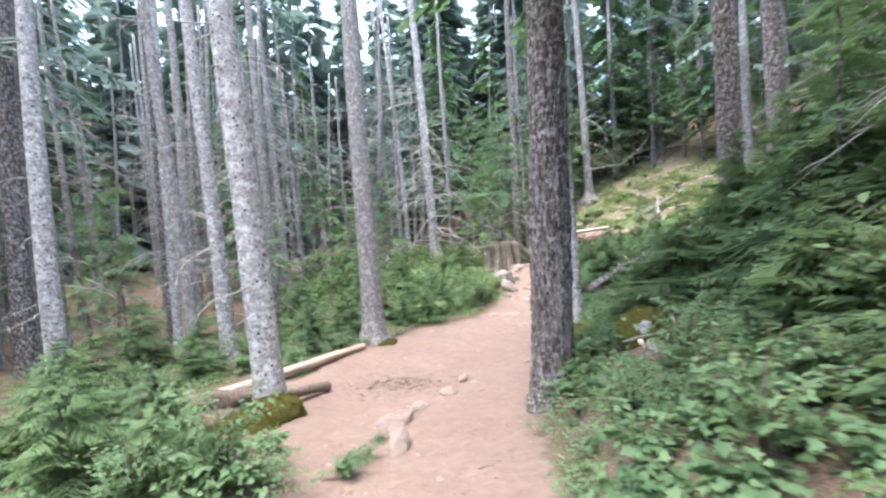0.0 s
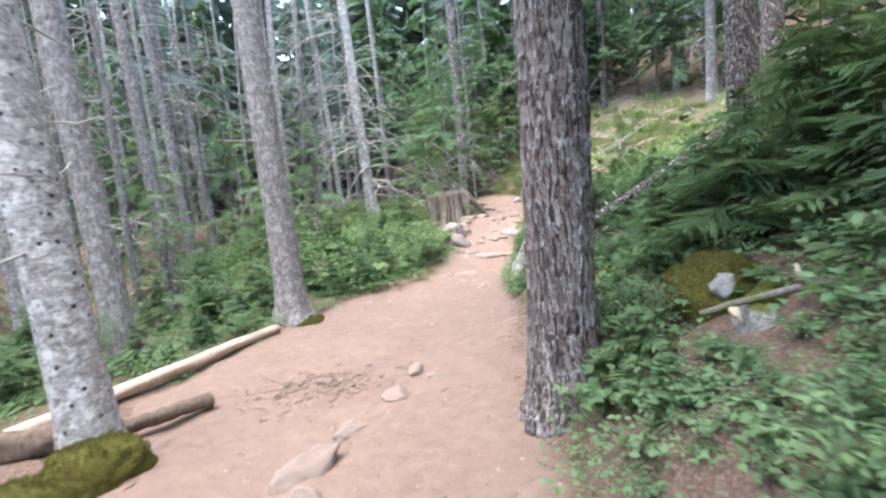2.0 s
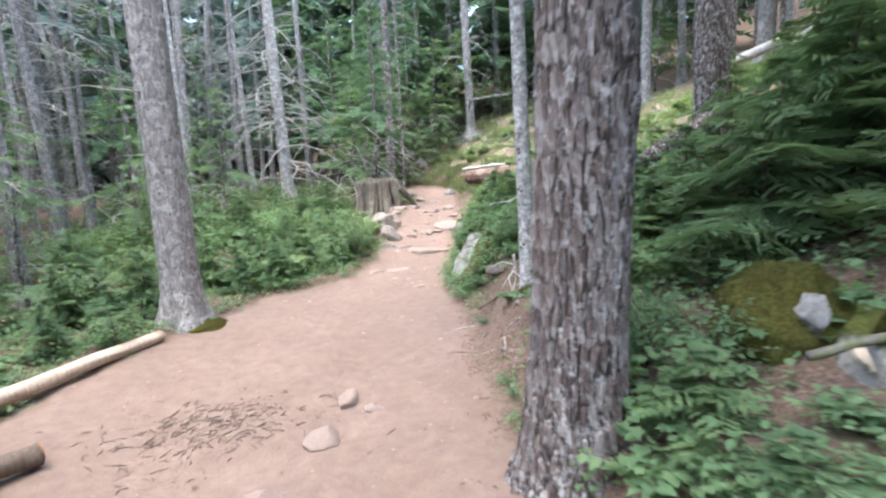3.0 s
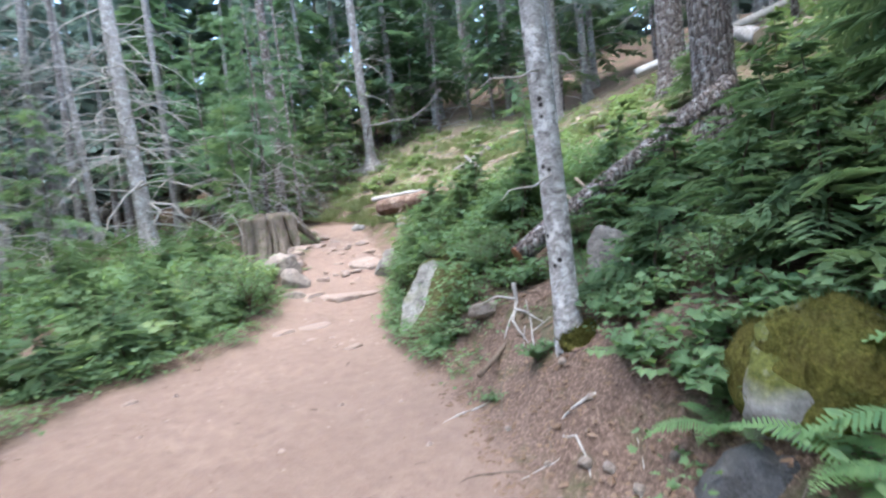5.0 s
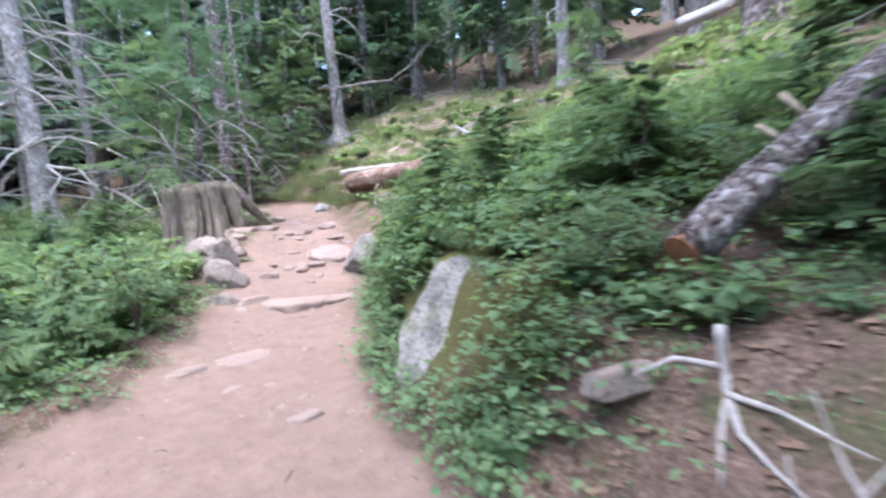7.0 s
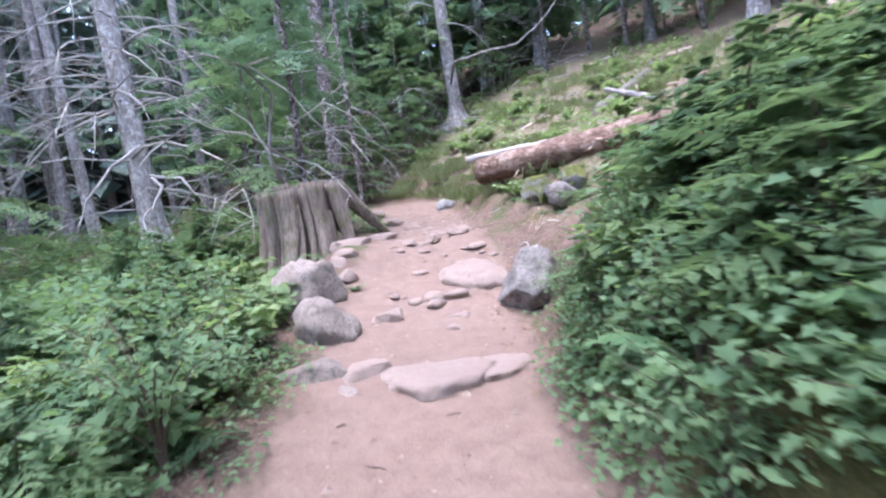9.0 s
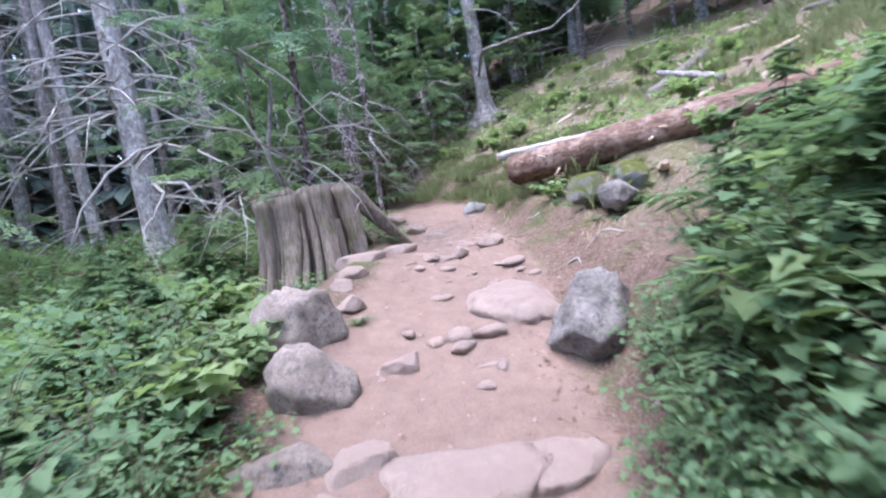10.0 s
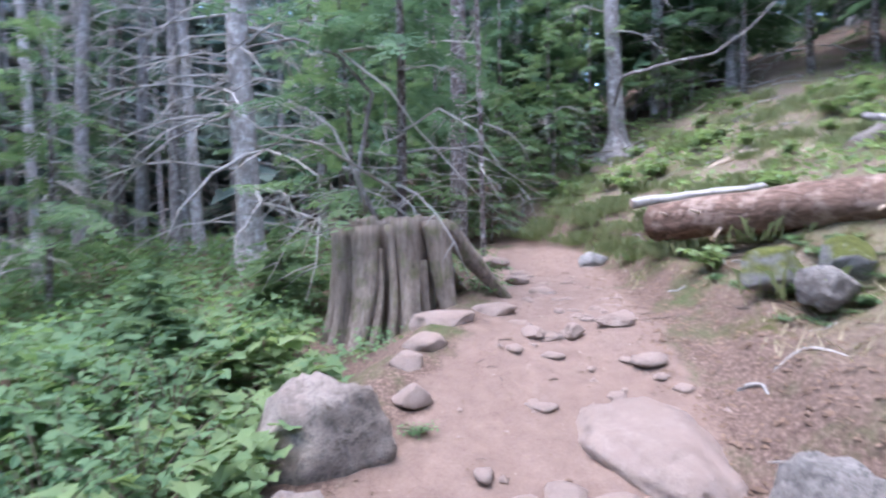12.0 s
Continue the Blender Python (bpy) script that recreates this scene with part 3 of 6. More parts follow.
rock(4.5, 24.5, 0.42, 0.3, 0.2, 0.14, "dusty stone at the trail bend", ROCK_PATH, 31, 0.2)
rock(4.7, 23.4, 0.22, 0.25, 0.14, 0.09, "dusty stone across the trail", ROCK_PATH, 32, 0.2, 15, 0.5)
rock(6.25, 20.35, 0.47, 0.36, 0.24, 0.19, "long grey mossy stone on the bank", ROCK_MOSS, 33, 0.16, 22)
rock(6.75, 20.1, 0.56, 0.24, 0.2, 0.17, "grey mossy stone on the bank", ROCK_MOSS, 34, 0.2, 60)
rock(6.3, 19.85, 0.36, 0.26, 0.18, 0.15, "grey stone on the bank", ROCK_GREY, 35, 0.2)
rock(3.0, 7.2, -0.12, 0.42, 0.42, 0.36, "boulder capped with yellow moss, pale face bare", ROCK_MOSS, 5, 0.12, 0, 0, "rock", "", 4)
rock(2.76, 6.98, 0.1, 0.15, 0.1, 0.1, "bare white stone poking out of the moss", ROCK_WHITE, 50, 0.28, 20)
rock(2.78, 6.66, -0.2, 0.26, 0.24, 0.28, "pale grey boulder with patches of moss under the mossy one", ROCK_MOSS_BARE, 36, 0.2, 40)
rock(2.72, 9.0, -0.5, 0.36, 0.36, 0.34, "boulder covered with yellow-green moss", ROCK_MOSS, 37, 0.2, 0, 0, "rock", "", 4)
rock(4.05, 11.25, -0.15, 0.25, 0.25, 0.4, "grey boulder standing in the hillside", ROCK_GREY, 38, 0.15)


def bank_boulder(x, y, z, sx, sy, sz, cut, label, mat, seed):
    """A big rock in the bank with one flat weathered face: cut holds the face's direction and reach."""
    bm = bmesh.new()
    bmesh.ops.create_icosphere(bm, subdivisions=5, radius=1)
    d, reach = Vector(cut[:3]).normalized(), cut[3]
    for v in bm.verts:
        p = v.co * (1 + 0.14 * wobble(v.co, 1.2, seed) + 0.06 * wobble(v.co, 3.1, seed))
        over = p.dot(d) - reach
        if over > 0:
            p -= d * over * 0.93
        p *= 1 + 0.08 * wobble(p, 3.2, seed + 1) + 0.035 * wobble(p, 9, seed + 2)
        v.co = (p.x * sx, p.y * sy, p.z * sz)
    return thing("rock", label, "rock", Matrix.Translation((x, y, z)), "", "", mesh_of("rock", bm, mat))


bank_boulder(3.56, 13.72, -0.88, 0.72, 0.5, 0.84, (-0.8, -0.42, 0.4, 0.6), "big mossy boulder in the bank with a pale weathered face", ROCK_MOSS_BARE, 6)
bank_boulder(4.45, 19.2, -0.53, 0.4, 0.64, 0.27, (-0.15, -0.1, 1.0, 0.8), "broad smooth dusty boulder bulging out of the trail", ROCK_PATH, 27)
bank_boulder(2.42, 9.05, -0.95, 0.3, 0.36, 0.3, (-0.8, -0.4, 0.3, 0.5), "dark slanting rock in the cut bank", ROCK_DARK, 16)
rock(3.15, 12.2, -0.52, 0.22, 0.12, 0.07, "pale flat stone on the bare bank", ROCK_PALE, 39, 0.2, -20)
for x, y, r, s in ((2.27, 10.04, 0.05, 40), (2.3, 9.9, 0.045, 41), (2.25, 9.66, 0.04, 42), (2.75, 10.7, 0.04, 43), (2.4, 9.55, 0.03, 44), (2.5, 10.2, 0.035, 45), (2.35, 10.9, 0.03, 46), (2.2, 10.3, 0.025, 47)):
    rock(x, y, height(x, y) + r * 0.2, r, r * 0.9, r * 0.8, "small pale stone in the cut bank", ROCK_PALE, s, 0.3, s * 40, 0, "stone", "pale stones in the bank", 2)
rock(-0.42, 6.3, -0.98, 0.13, 0.45, 0.14, "long pale stone edging the trail", ROCK_PATH, 43, 0.26, -4)
rock(-0.5, 6.95, -1.03, 0.13, 0.13, 0.12, "pale stone edging the trail", ROCK_PATH, 44, 0.15)
rock(-0.62, 7.5, -1.12, 0.38, 0.22, 0.14, "broad pale stone edging the trail", ROCK_PATH, 45, 0.28, 40)
rock(-0.25, 8.3, -1.2, 0.26, 0.15, 0.1, "pale stone sunk in the trail", ROCK_PATH, 46, 0.26, 40)
rock(0.18, 9.12, -1.23, 0.2, 0.14, 0.08, "pale stone sunk in the trail", ROCK_PATH, 47, 0.18, 50)
rock(0.48, 9.85, -1.22, 0.17, 0.11, 0.1, "pale stone sunk in the trail", ROCK_PATH, 48, 0.18, 70)
rock(0.68, 9.5, -1.21, 0.09, 0.08, 0.05, "small pale stone on the trail", ROCK_PATH, 49, 0.18)

CHIPS = random.Random(29)
for k in range(46):
    y = CHIPS.uniform(19.6, 24.5)
    x = trail_left(y) + (trail_right(y) - trail_left(y)) * (CHIPS.uniform(0.25, 1.0) if y < 22.5 else CHIPS.uniform(0.1, 0.95))
    r = CHIPS.uniform(0.03, 0.11) * (1.3 if k % 5 == 0 else 0.8)
    rock(x, y, height(x, y) - r * 0.12, r * CHIPS.uniform(1.1, 1.9), r, r * CHIPS.uniform(0.35, 0.55), "flat angular chip of stone in the trail", ROCK_PATH, 90 + k, 0.34, k * 37, 0, "stone", "stone chips in the trail", 2)
SUNK = random.Random(41)
for k in range(16):
    y = SUNK.uniform(13.8, 24)
    x = trail_left(y) + (trail_right(y) - trail_left(y)) * SUNK.uniform(0.05, 0.98)
    r = SUNK.uniform(0.03, 0.09)
    rock(x, y, height(x, y) - r * 0.1, r * SUNK.uniform(1.1, 1.8), r, r * 0.55, "small dusty stone half sunk in the trail", ROCK_PATH, 60 + k, 0.28, k * 47, 0, "stone", "small stones on the trail", 2)


# ---- moss mounds ----
def moss_mound(x, y, rx, ry, h, seed, label="cushion of yellow-green moss round the tree foot"):
    """A soft cushion with a fringe of short upright tufts."""
    bm = bmesh.new()
    bmesh.ops.create_icosphere(bm, subdivisions=4, radius=1)
    for v in bm.verts:
        p = v.co * (1 + 0.2 * wobble(v.co, 1.6, seed) + 0.1 * wobble(v.co, 5, seed) + 0.06 * wobble(v.co, 14, seed))
        v.co = (p.x * rx, p.y * ry, p.z * h)
    t = thing("moss_mound", label, "moss", Matrix.Translation(on_ground(x, y, -0.04)), "", "", mesh_of("moss_mound", bm, MOSS))
    rnd = random.Random(seed)
    verts, faces = [], []
    for k in range(1800 if h > 0.1 else 900):
        q = Vector((rnd.gauss(0, 1), rnd.gauss(0, 1), abs(rnd.gauss(0, 1)))).normalized()
        q *= 0.98 * (1 + 0.2 * wobble(q, 1.6, seed) + 0.1 * wobble(q, 5, seed))
        bx, by, bz = q.x * rx, q.y * ry, q.z * h
        l, w = rnd.uniform(0.02, 0.055), 0.007
        dx, dy = rnd.uniform(-0.02, 0.02), rnd.uniform(-0.02, 0.02)
        i = len(verts)
        verts += [(bx - w, by, bz), (bx + w, by, bz), (bx + dx, by + dy, bz + l)]
        faces.append((i, i + 1, i + 2))
    part("moss_fringe", data_mesh("moss_fringe", verts, faces, MOSS), t)
    return t


moss_mound(-2.37, 7.85, 0.4, 0.45, 0.4, 1)
moss_mound(-2.6, 7.4, 0.45, 0.4, 0.2, 9)
moss_mound(-1.32, 13.0, 0.32, 0.3, 0.08, 2)
moss_mound(3.05, 10.75, 0.22, 0.2, 0.12, 3)
moss_mound(2.86, 7.24, 0.38, 0.36, 0.32, 4, "thick yellow moss cap on the boulder").location.z = 0.0
moss_mound(3.0, 6.72, 0.16, 0.15, 0.2, 6, "yellow moss hanging over the side of the pale boulder").location.z = -0.1
moss_mound(2.78, 9.02, 0.4, 0.4, 0.36, 5, "thick yellow moss cap on the boulder").location.z = -0.44


# ---- stump ----
def build_stump():
    cx, cy, base, top = 2.95, 22.35, -0.45, 1.08
    t = thing("stump", "big weathered grey stump with fluted sides and a flaring root", "stump", Matrix.Translation((cx, cy, base)))
    sides, rings = 150, 26
    verts, faces = [], []

    def lobes(a, s):
        b = a + 0.25 * math.sin(a * 2 + 1) + 0.12 * math.sin(a * 5 + 2)
        return 0.9 + 0.12 * abs(math.sin(b * 6)) ** 0.7 + 0.03 * wobble((math.cos(a) * 6, math.sin(a) * 6, s), 1.5, 9)

    for j in range(rings):
        s = j / (rings - 1)
        for k in range(sides):
            a = 2 * math.pi * k / sides
            side = (a + 0.2 + math.pi) % (2 * math.pi) - math.pi
            r = (0.55 + 0.05 * (1 - s)) * lobes(a, s) * (1 - 0.42 * math.exp(-(side / 0.5) ** 2) * (1 - s) ** 0.6)
            z = s * (top - base) + (0.07 * wobble((math.cos(a) * 3, math.sin(a) * 3, 0), 1.7, 4) * s ** 3)
            verts.append((r * math.cos(a), r * math.sin(a) * 0.95, z))
    for j in range(rings - 1):
        for k in range(sides):
            a, b = j * sides + k, j * sides + (k + 1) % sides
            faces.append((a, b, b + sides, a + sides))
    last = (rings - 1) * sides
    for q, (f, dz) in enumerate(((0.86, 0.0), (0.8, -0.12), (0.4, -0.16))):
        for k in range(sides):
            v = verts[last + k]
            verts.append((v[0] * f, v[1] * f, v[2] + dz + 0.03 * wobble((v[0] * 5, v[1] * 5, f), 2, 3)))
        for k in range(sides):
            a, b = last + q * sides + k, last + q * sides + (k + 1) % sides
            faces.append((a, b, b + sides, a + sides))
    faces.append(tuple(last + 3 * sides + k for k in range(sides)))
    part("trunk_base", data_mesh("trunk_base", verts, faces, STUMP_WOOD, True), t)

    def buttress(angle, reach, r, z_top, seed):
        v, f = [], []
        line, rad = [], []
        for i in range(15):
            s = i / 14
            d = 0.6 + (reach - 0.6) * (s if reach > 1.4 else s ** 1.5)
            line.append((d * math.cos(angle + 0.05 * math.sin(s * 4)), d * math.sin(angle), z_top * (1 - s) ** (1.0 if reach > 1.4 else 1.25) + 0.48 * (1 if reach > 1.15 else 0) * s))
            rad.append(r * (1 - 0.45 * s) * (1 + 0.1 * math.sin(seed + 5 * s)))
        tube(v, f, line, rad, 30, lambda a, i: 1 + 0.16 * math.sin(a * 3 + seed) + 0.12 * wobble((math.cos(a) * 5, math.sin(a) * 5, i * 0.12), 1.6, seed + 3) + 0.15 * wobble((math.cos(a) * 3, math.sin(a) * 3, i * 0.3), 1.3, seed))
        part("root", data_mesh("root", v, f, STUMP_WOOD, True), t)

    for q, (angle, reach, r, z_top) in enumerate(((0.12, 1.42, 0.12, 1.46), (-0.76, 0.96, 0.13, 1.5), (-1.14, 0.8, 0.06, 1.05), (-1.44, 1.02, 0.15, 1.52), (-1.66, 0.9, 0.07, 1.46), (-1.9, 0.98, 0.06, 1.2), (-2.1, 0.98, 0.13, 1.45),
                                                  (-2.36, 0.84, 0.07, 1.36), (-2.62, 0.86, 0.18, 1.45), (-3.05, 0.86, 0.2, 1.47), (2.6, 0.95, 0.17, 1.44), (1.9, 1.0, 0.15, 1.44), (1.25, 1.05, 0.15, 1.44), (0.66, 1.25, 0.17, 1.4))):
        buttress(angle, reach, r, z_top, q)
    return t


build_stump()


# ---- logs and branches ----
def log(name, a, b, ra, rb, label, mat, end_mat=None, rough=0.06, seed=0, stubs=0, sides=20, category="log"):
    a, b = Vector(a), Vector(b)
    t = thing(name, label, category, Matrix.Translation(a))
    n = 22
    d = b - a
    line = [d * (i / (n - 1)) + Vector((0, 0, 0.02 * wobble((i * 0.4, seed, 0), 1, seed))) for i in range(n)]
    v, f = [], []
    tube(v, f, line, [ra + (rb - ra) * i / (n - 1) for i in range(n)], sides, lambda q, i: 1 + rough * 2 * wobble((math.cos(q) * 2, math.sin(q) * 2, i * 0.25), 1.2, seed))
    part("bark", data_mesh("bark", v, f, mat, True), t)
    if end_mat:
        v, f = [], []
        u = d.normalized()
        tube(v, f, [-u * 0.012, u * 0.02], [ra * 0.9, ra * 0.9], sides)
        part("cut_end", data_mesh("cut_end", v, f, end_mat), t, "pale broken wood")
    rnd = random.Random(seed)
    side = d.orthogonal().normalized()
    for k in range(stubs):
        s = rnd.uniform(0.05, 0.95)
        q = Matrix.Rotation(rnd.uniform(0, 6.28), 3, d.normalized()) @ side
        r = ra + (rb - ra) * s
        v, f = [], []
        l = rnd.uniform(0.06, 0.18)
        tube(v, f, [d * s + q * r * 0.8, d * s + q * (r + l)], [0.022, 0.014], 6)
        part("branch_stub", data_mesh("branch_stub", v, f, PALE_WOOD, True), t)
    return t


log("fallen_log", (6.54, 22.82, 0.99), (8.2, 18.2, 1.2), 0.26, 0.2, "peeled reddish-brown log lying along the bank", LOG_WOOD, PALE_WOOD, 0.06, 1, 18, 32)
log("split_log", (6.42, 23.3, 1.3), (8.5, 22.9, 1.5), 0.075, 0.05, "split pale log lying behind the big log", TWIG, PALE_WOOD, 0.1, 2)
log("dead_log", (3.6, 12.2, -0.02), (6.6, 11.55, 1.72), 0.105, 0.13, "fallen grey trunk leaning on the hillside, broken end", BARK_DARK, ROT_WOOD, 0.16, 3, 9)
log("edging_log", (-3.75, 8.95, -1.0), (-1.8, 12.55, -1.05), 0.09, 0.08, "long thin barkless log edging the trail", PALE_WOOD, None, 0.06, 4)
log("short_log", (-1.93, 9.42, -1.06), (-2.6, 8.8, -1.02), 0.085, 0.075, "short brown log with a sawn end on the dirt", TWIG_DARK, ROT_WOOD, 0.06, 5)
log("rotten_log", (-2.8, 8.75, -0.95), (-4.2, 8.2, -0.9), 0.16, 0.14, "rotten reddish log behind the mossy tree", TWIG_DARK, ROT_WOOD, 0.18, 6)
log("fallen_branch", (2.37, 6.7, 0.02), (4.0, 5.95, 0.52), 0.024, 0.03, "bare fallen branch across the mossy boulder", OLD_LOG, None, 0.08, 7, 3, 8, "branch")
log("rotten_stump", (5.35, 16.35, 0.1), (5.3, 16.3, 0.72), 0.3, 0.2, "crumbling rust-coloured rotten stump on the bank", ROT_WOOD, None, 0.3, 8, 0, 24, "stump")
log("slope_log", (9.3, 22.6, 1.95), (11.6, 23.4, 2.95), 0.13, 0.1, "dark log lying on the open slope", OLD_LOG, PALE_WOOD, 0.1, 9, 4)
log("slope_log", (9.2, 20.9, 1.85), (10.3, 23.4, 2.6), 0.07, 0.05, "grey fallen trunk on the open slope", BARK_GREY, None, 0.1, 10, 3)
log("slope_log", (9.5, 12.6, 2.9), (13.5, 15.5, 4.4), 0.16, 0.13, "fallen trunk high on the hillside", BARK_GREY, PALE_WOOD, 0.1, 11, 5)
log("slope_log", (12.5, 17.5, 3.9), (16.5, 13.5, 5.6), 0.14, 0.12, "bleached fallen trunk high on the hillside", TWIG, None, 0.1, 12, 5)
log("leaning_pole", (3.75, 12.95, -0.42), (4.49, 13.16, 0.5), 0.018, 0.012, "thin bare stick standing in the bank", TWIG, None, 0.1, 13, 0, 7, "branch")
def bent_limb(points, r, mat):
    v, f = [], []
    line = []
    for a, b in zip(points, points[1:]):
        line += [Vector(a).lerp(Vector(b), e / 4) for e in range(4)]
    line.append(Vector(points[-1]))
    line = [p + 0.6 * r * Vector((wobble(p, 6, 1), wobble(p, 6, 2), wobble(p, 6, 3))) for p in line]
    tube(v, f, line, [r * (1 - 0.7 * i / (len(line) - 1)) for i in range(len(line))], 8)
    return data_mesh("dead_limb", v, f, mat, True)


def dead_limb(label, r, mat, *arms):
    """A bare limb: its first arm is the stem, the rest fork from it."""
    t = thing("dead_limb", label, "branch")
    for k, points in enumerate(arms):
        part("stem" if k == 0 else "fork", bent_limb(points, r if k == 0 else r * 0.7, mat), t)
    return t


dead_limb("bare crooked limb hanging from the conifer on the bank", 0.045, BARK_FAR, [(8.9, 29.2, 4.4), (8.4, 27.6, 4.6), (9.1, 26.8, 4.65), (9.8, 26.3, 4.65), (10.4, 25.9, 5.1), (10.9, 25.6, 5.7)])
dead_limb("bleached forked branch standing in the cut bank", 0.022, TWIG, [(3.24, 11.84, -0.24), (3.25, 11.84, -0.42), (3.19, 11.8, -0.5), on_ground(3.09, 11.77, 0.0), on_ground(2.97, 11.72, 0.0)],
          [(3.18, 11.79, -0.5), on_ground(3.08, 11.7, 0.03), on_ground(3.05, 11.57, 0.03), on_ground(3.02, 11.42, 0.02)], [(3.19, 11.8, -0.48), on_ground(3.17, 11.62, 0.05), on_ground(3.16, 11.36, 0.04)], [(3.24, 11.85, -0.4), (3.1, 11.95, -0.36), (2.98, 12.05, -0.42)])
dead_limb("long weathered stick propped against the bank", 0.024, TWIG_DARK, [(2.55, 11.55, -0.93), (3.05, 11.7, -0.72), (3.5, 11.86, -0.5), (4.3, 12.05, -0.2), (5.1, 12.2, 0.25)])
dead_limb("thin bare twig on the cut bank", 0.01, TWIG, [(2.9, 11.2, -0.72), (3.05, 11.4, -0.55), (3.1, 11.5, -0.35)], [(3.03, 11.35, -0.6), (3.2, 11.3, -0.5)])
dead_limb("thin bare twig on the cut bank", 0.01, TWIG, [(2.7, 10.6, -0.85), (2.9, 10.6, -0.78), (3.15, 10.75, -0.6)])
for points, r in (([(2.75, 22.4, 1.0), (2.5, 22.35, 1.6), (2.7, 22.3, 2.6), (2.33, 22.3, 3.05), (1.81, 22.3, 3.25), (1.3, 22.2, 3.1)], 0.035), ([(2.9, 22.6, 3.3), (2.38, 21.9, 2.95), (2.92, 21.8, 2.5), (3.22, 21.8, 2.05), (3.9, 21.8, 1.3)], 0.022),
                  ([(2.6, 22.3, 1.2), (2.5, 22.0, 1.6), (2.27, 22.0, 2.11), (1.97, 22.0, 2.36)], 0.028), ([(2.9, 22.6, 1.5), (2.23, 21.3, 1.8), (1.78, 21.0, 1.86), (1.38, 21.0, 2.14)], 0.018), ([(3.0, 22.7, 2.2), (3.5, 22.2, 2.4), (3.9, 22.0, 2.1), (4.2, 21.9, 1.6)], 0.016)):
    dead_limb("long bare grey limb arching over the old stump", r, TWIG if r < 0.03 else BARK_FAR, points)
dead_limb("broken bleached limb hanging on the snag", 0.05, TWIG, [(0.1, 26.7, 1.95), (0.35, 26.2, 1.7), (0.1, 25.9, 1.1)])
dead_limb("broken bleached limb hanging on the snag", 0.05, TWIG, [(0.1, 26.7, 2.0), (0.75, 26.3, 1.85), (1.15, 26.1, 1.2)])
dead_limb("broken bleached limb hanging on the snag", 0.04, TWIG, [(0.0, 26.7, 2.7), (-0.5, 26.1, 2.2), (-1.0, 25.8, 1.5), (-1.2, 25.6, 0.9)])


# ---- needle sprays and leaves ----
def needle_spray(verts, faces, m, length, rnd, gap=0.045, needle=0.016, step=0.014, width=0.005):
    """A flat conifer spray along +x of m: a stem with paired branchlets, each fringed with needles."""
    n = max(4, int(length / gap))
    curve = rnd.uniform(0.15, 0.45)

    def put(*pts):
        i = len(verts)
        for p in pts:
            verts.append(tuple(m @ Vector(p)))
        faces.append(tuple(range(i, i + len(pts))))

    def at(s):
        return Vector((length * s, 0.04 * length * math.sin(3 * s), -curve * length * s * s * 0.6))

    put(at(0) + Vector((0, 0.004, 0)), at(0) - Vector((0, 0.004, 0)), at(0.5) - Vector((0, 0.003, 0)), at(1), at(0.5) + Vector((0, 0.003, 0)))
    for k in range(1, n + 1):
        s = k / n
        base = at(s * 0.97)
        bl = length * 0.42 * (math.sin(math.pi * min(1, 0.12 + s * 0.88)) ** 0.8) * rnd.uniform(0.7, 1.15) + 0.03
        for side in (-1, 1):
            if rnd.random() < 0.08:
                continue
            ang = side * radians(rnd.uniform(42, 62))
            d = Vector((math.cos(ang), math.sin(ang), rnd.uniform(-0.25, 0.08)))
            q = Vector((-d.y, d.x, 0))
            w = width * 1.9
            mid = base + d * bl * 0.55 + Vector((0, 0, -0.08 * bl))
            end = base + d * bl + Vector((0, 0, -0.25 * bl))
            put(base, mid - q * w, end, mid + q * w)
            cnt = max(3, int(bl / step))
            for j in range(cnt):
                u = j / cnt
                p = base + d * bl * u + Vector((0, 0, -0.25 * bl * u * u))
                nl = needle * (1.1 - 0.6 * u)
                for e in (-1, 1):
                    tip = p + q * e * nl + d * nl * 0.7 + Vector((0, 0, rnd.uniform(-0.3, 0.3) * nl))
                    put(p - d * width, p + d * width, tip)
    return verts


def bough(verts, faces, m, length, rnd):
    """A long drooping bough: a stem with side sprays that shorten to its tip."""
    droop = rnd.uniform(0.12, 0.35)

    def at(s):
        return Vector((length * s, 0.06 * length * math.sin(2.5 * s), length * (0.1 * s - droop * s * s)))

    i = len(verts)
    for p in (at(0) + Vector((0, 0.012, 0)), at(0) - Vector((0, 0.012, 0)), at(0.5) - Vector((0, 0.007, 0)), at(1), at(0.5) + Vector((0, 0.007, 0))):
        verts.append(tuple(m @ p))
    faces.append((i, i + 1, i + 2, i + 3, i + 4))
    n = max(4, int(length / 0.16))
    for k in range(n):
        s = 0.15 + 0.85 * (k + rnd.random() * 0.5) / n
        for side in (-1, 1):
            if rnd.random() < 0.15:
                continue
            l = (0.16 + 0.34 * (1 - s)) * rnd.uniform(0.7, 1.2) * min(1.2, 0.45 + length * 0.3)
            blade_spray(verts, faces, m @ Matrix.Translation(at(s)) @ pose(0, 0, 0, rnd.uniform(-20, 20), rnd.uniform(2, 30), side * rnd.uniform(35, 62)), l, rnd)
    blade_spray(verts, faces, m @ Matrix.Translation(at(0.93)) @ pose(0, 0, 0, 0, 15, 0), 0.25, rnd)


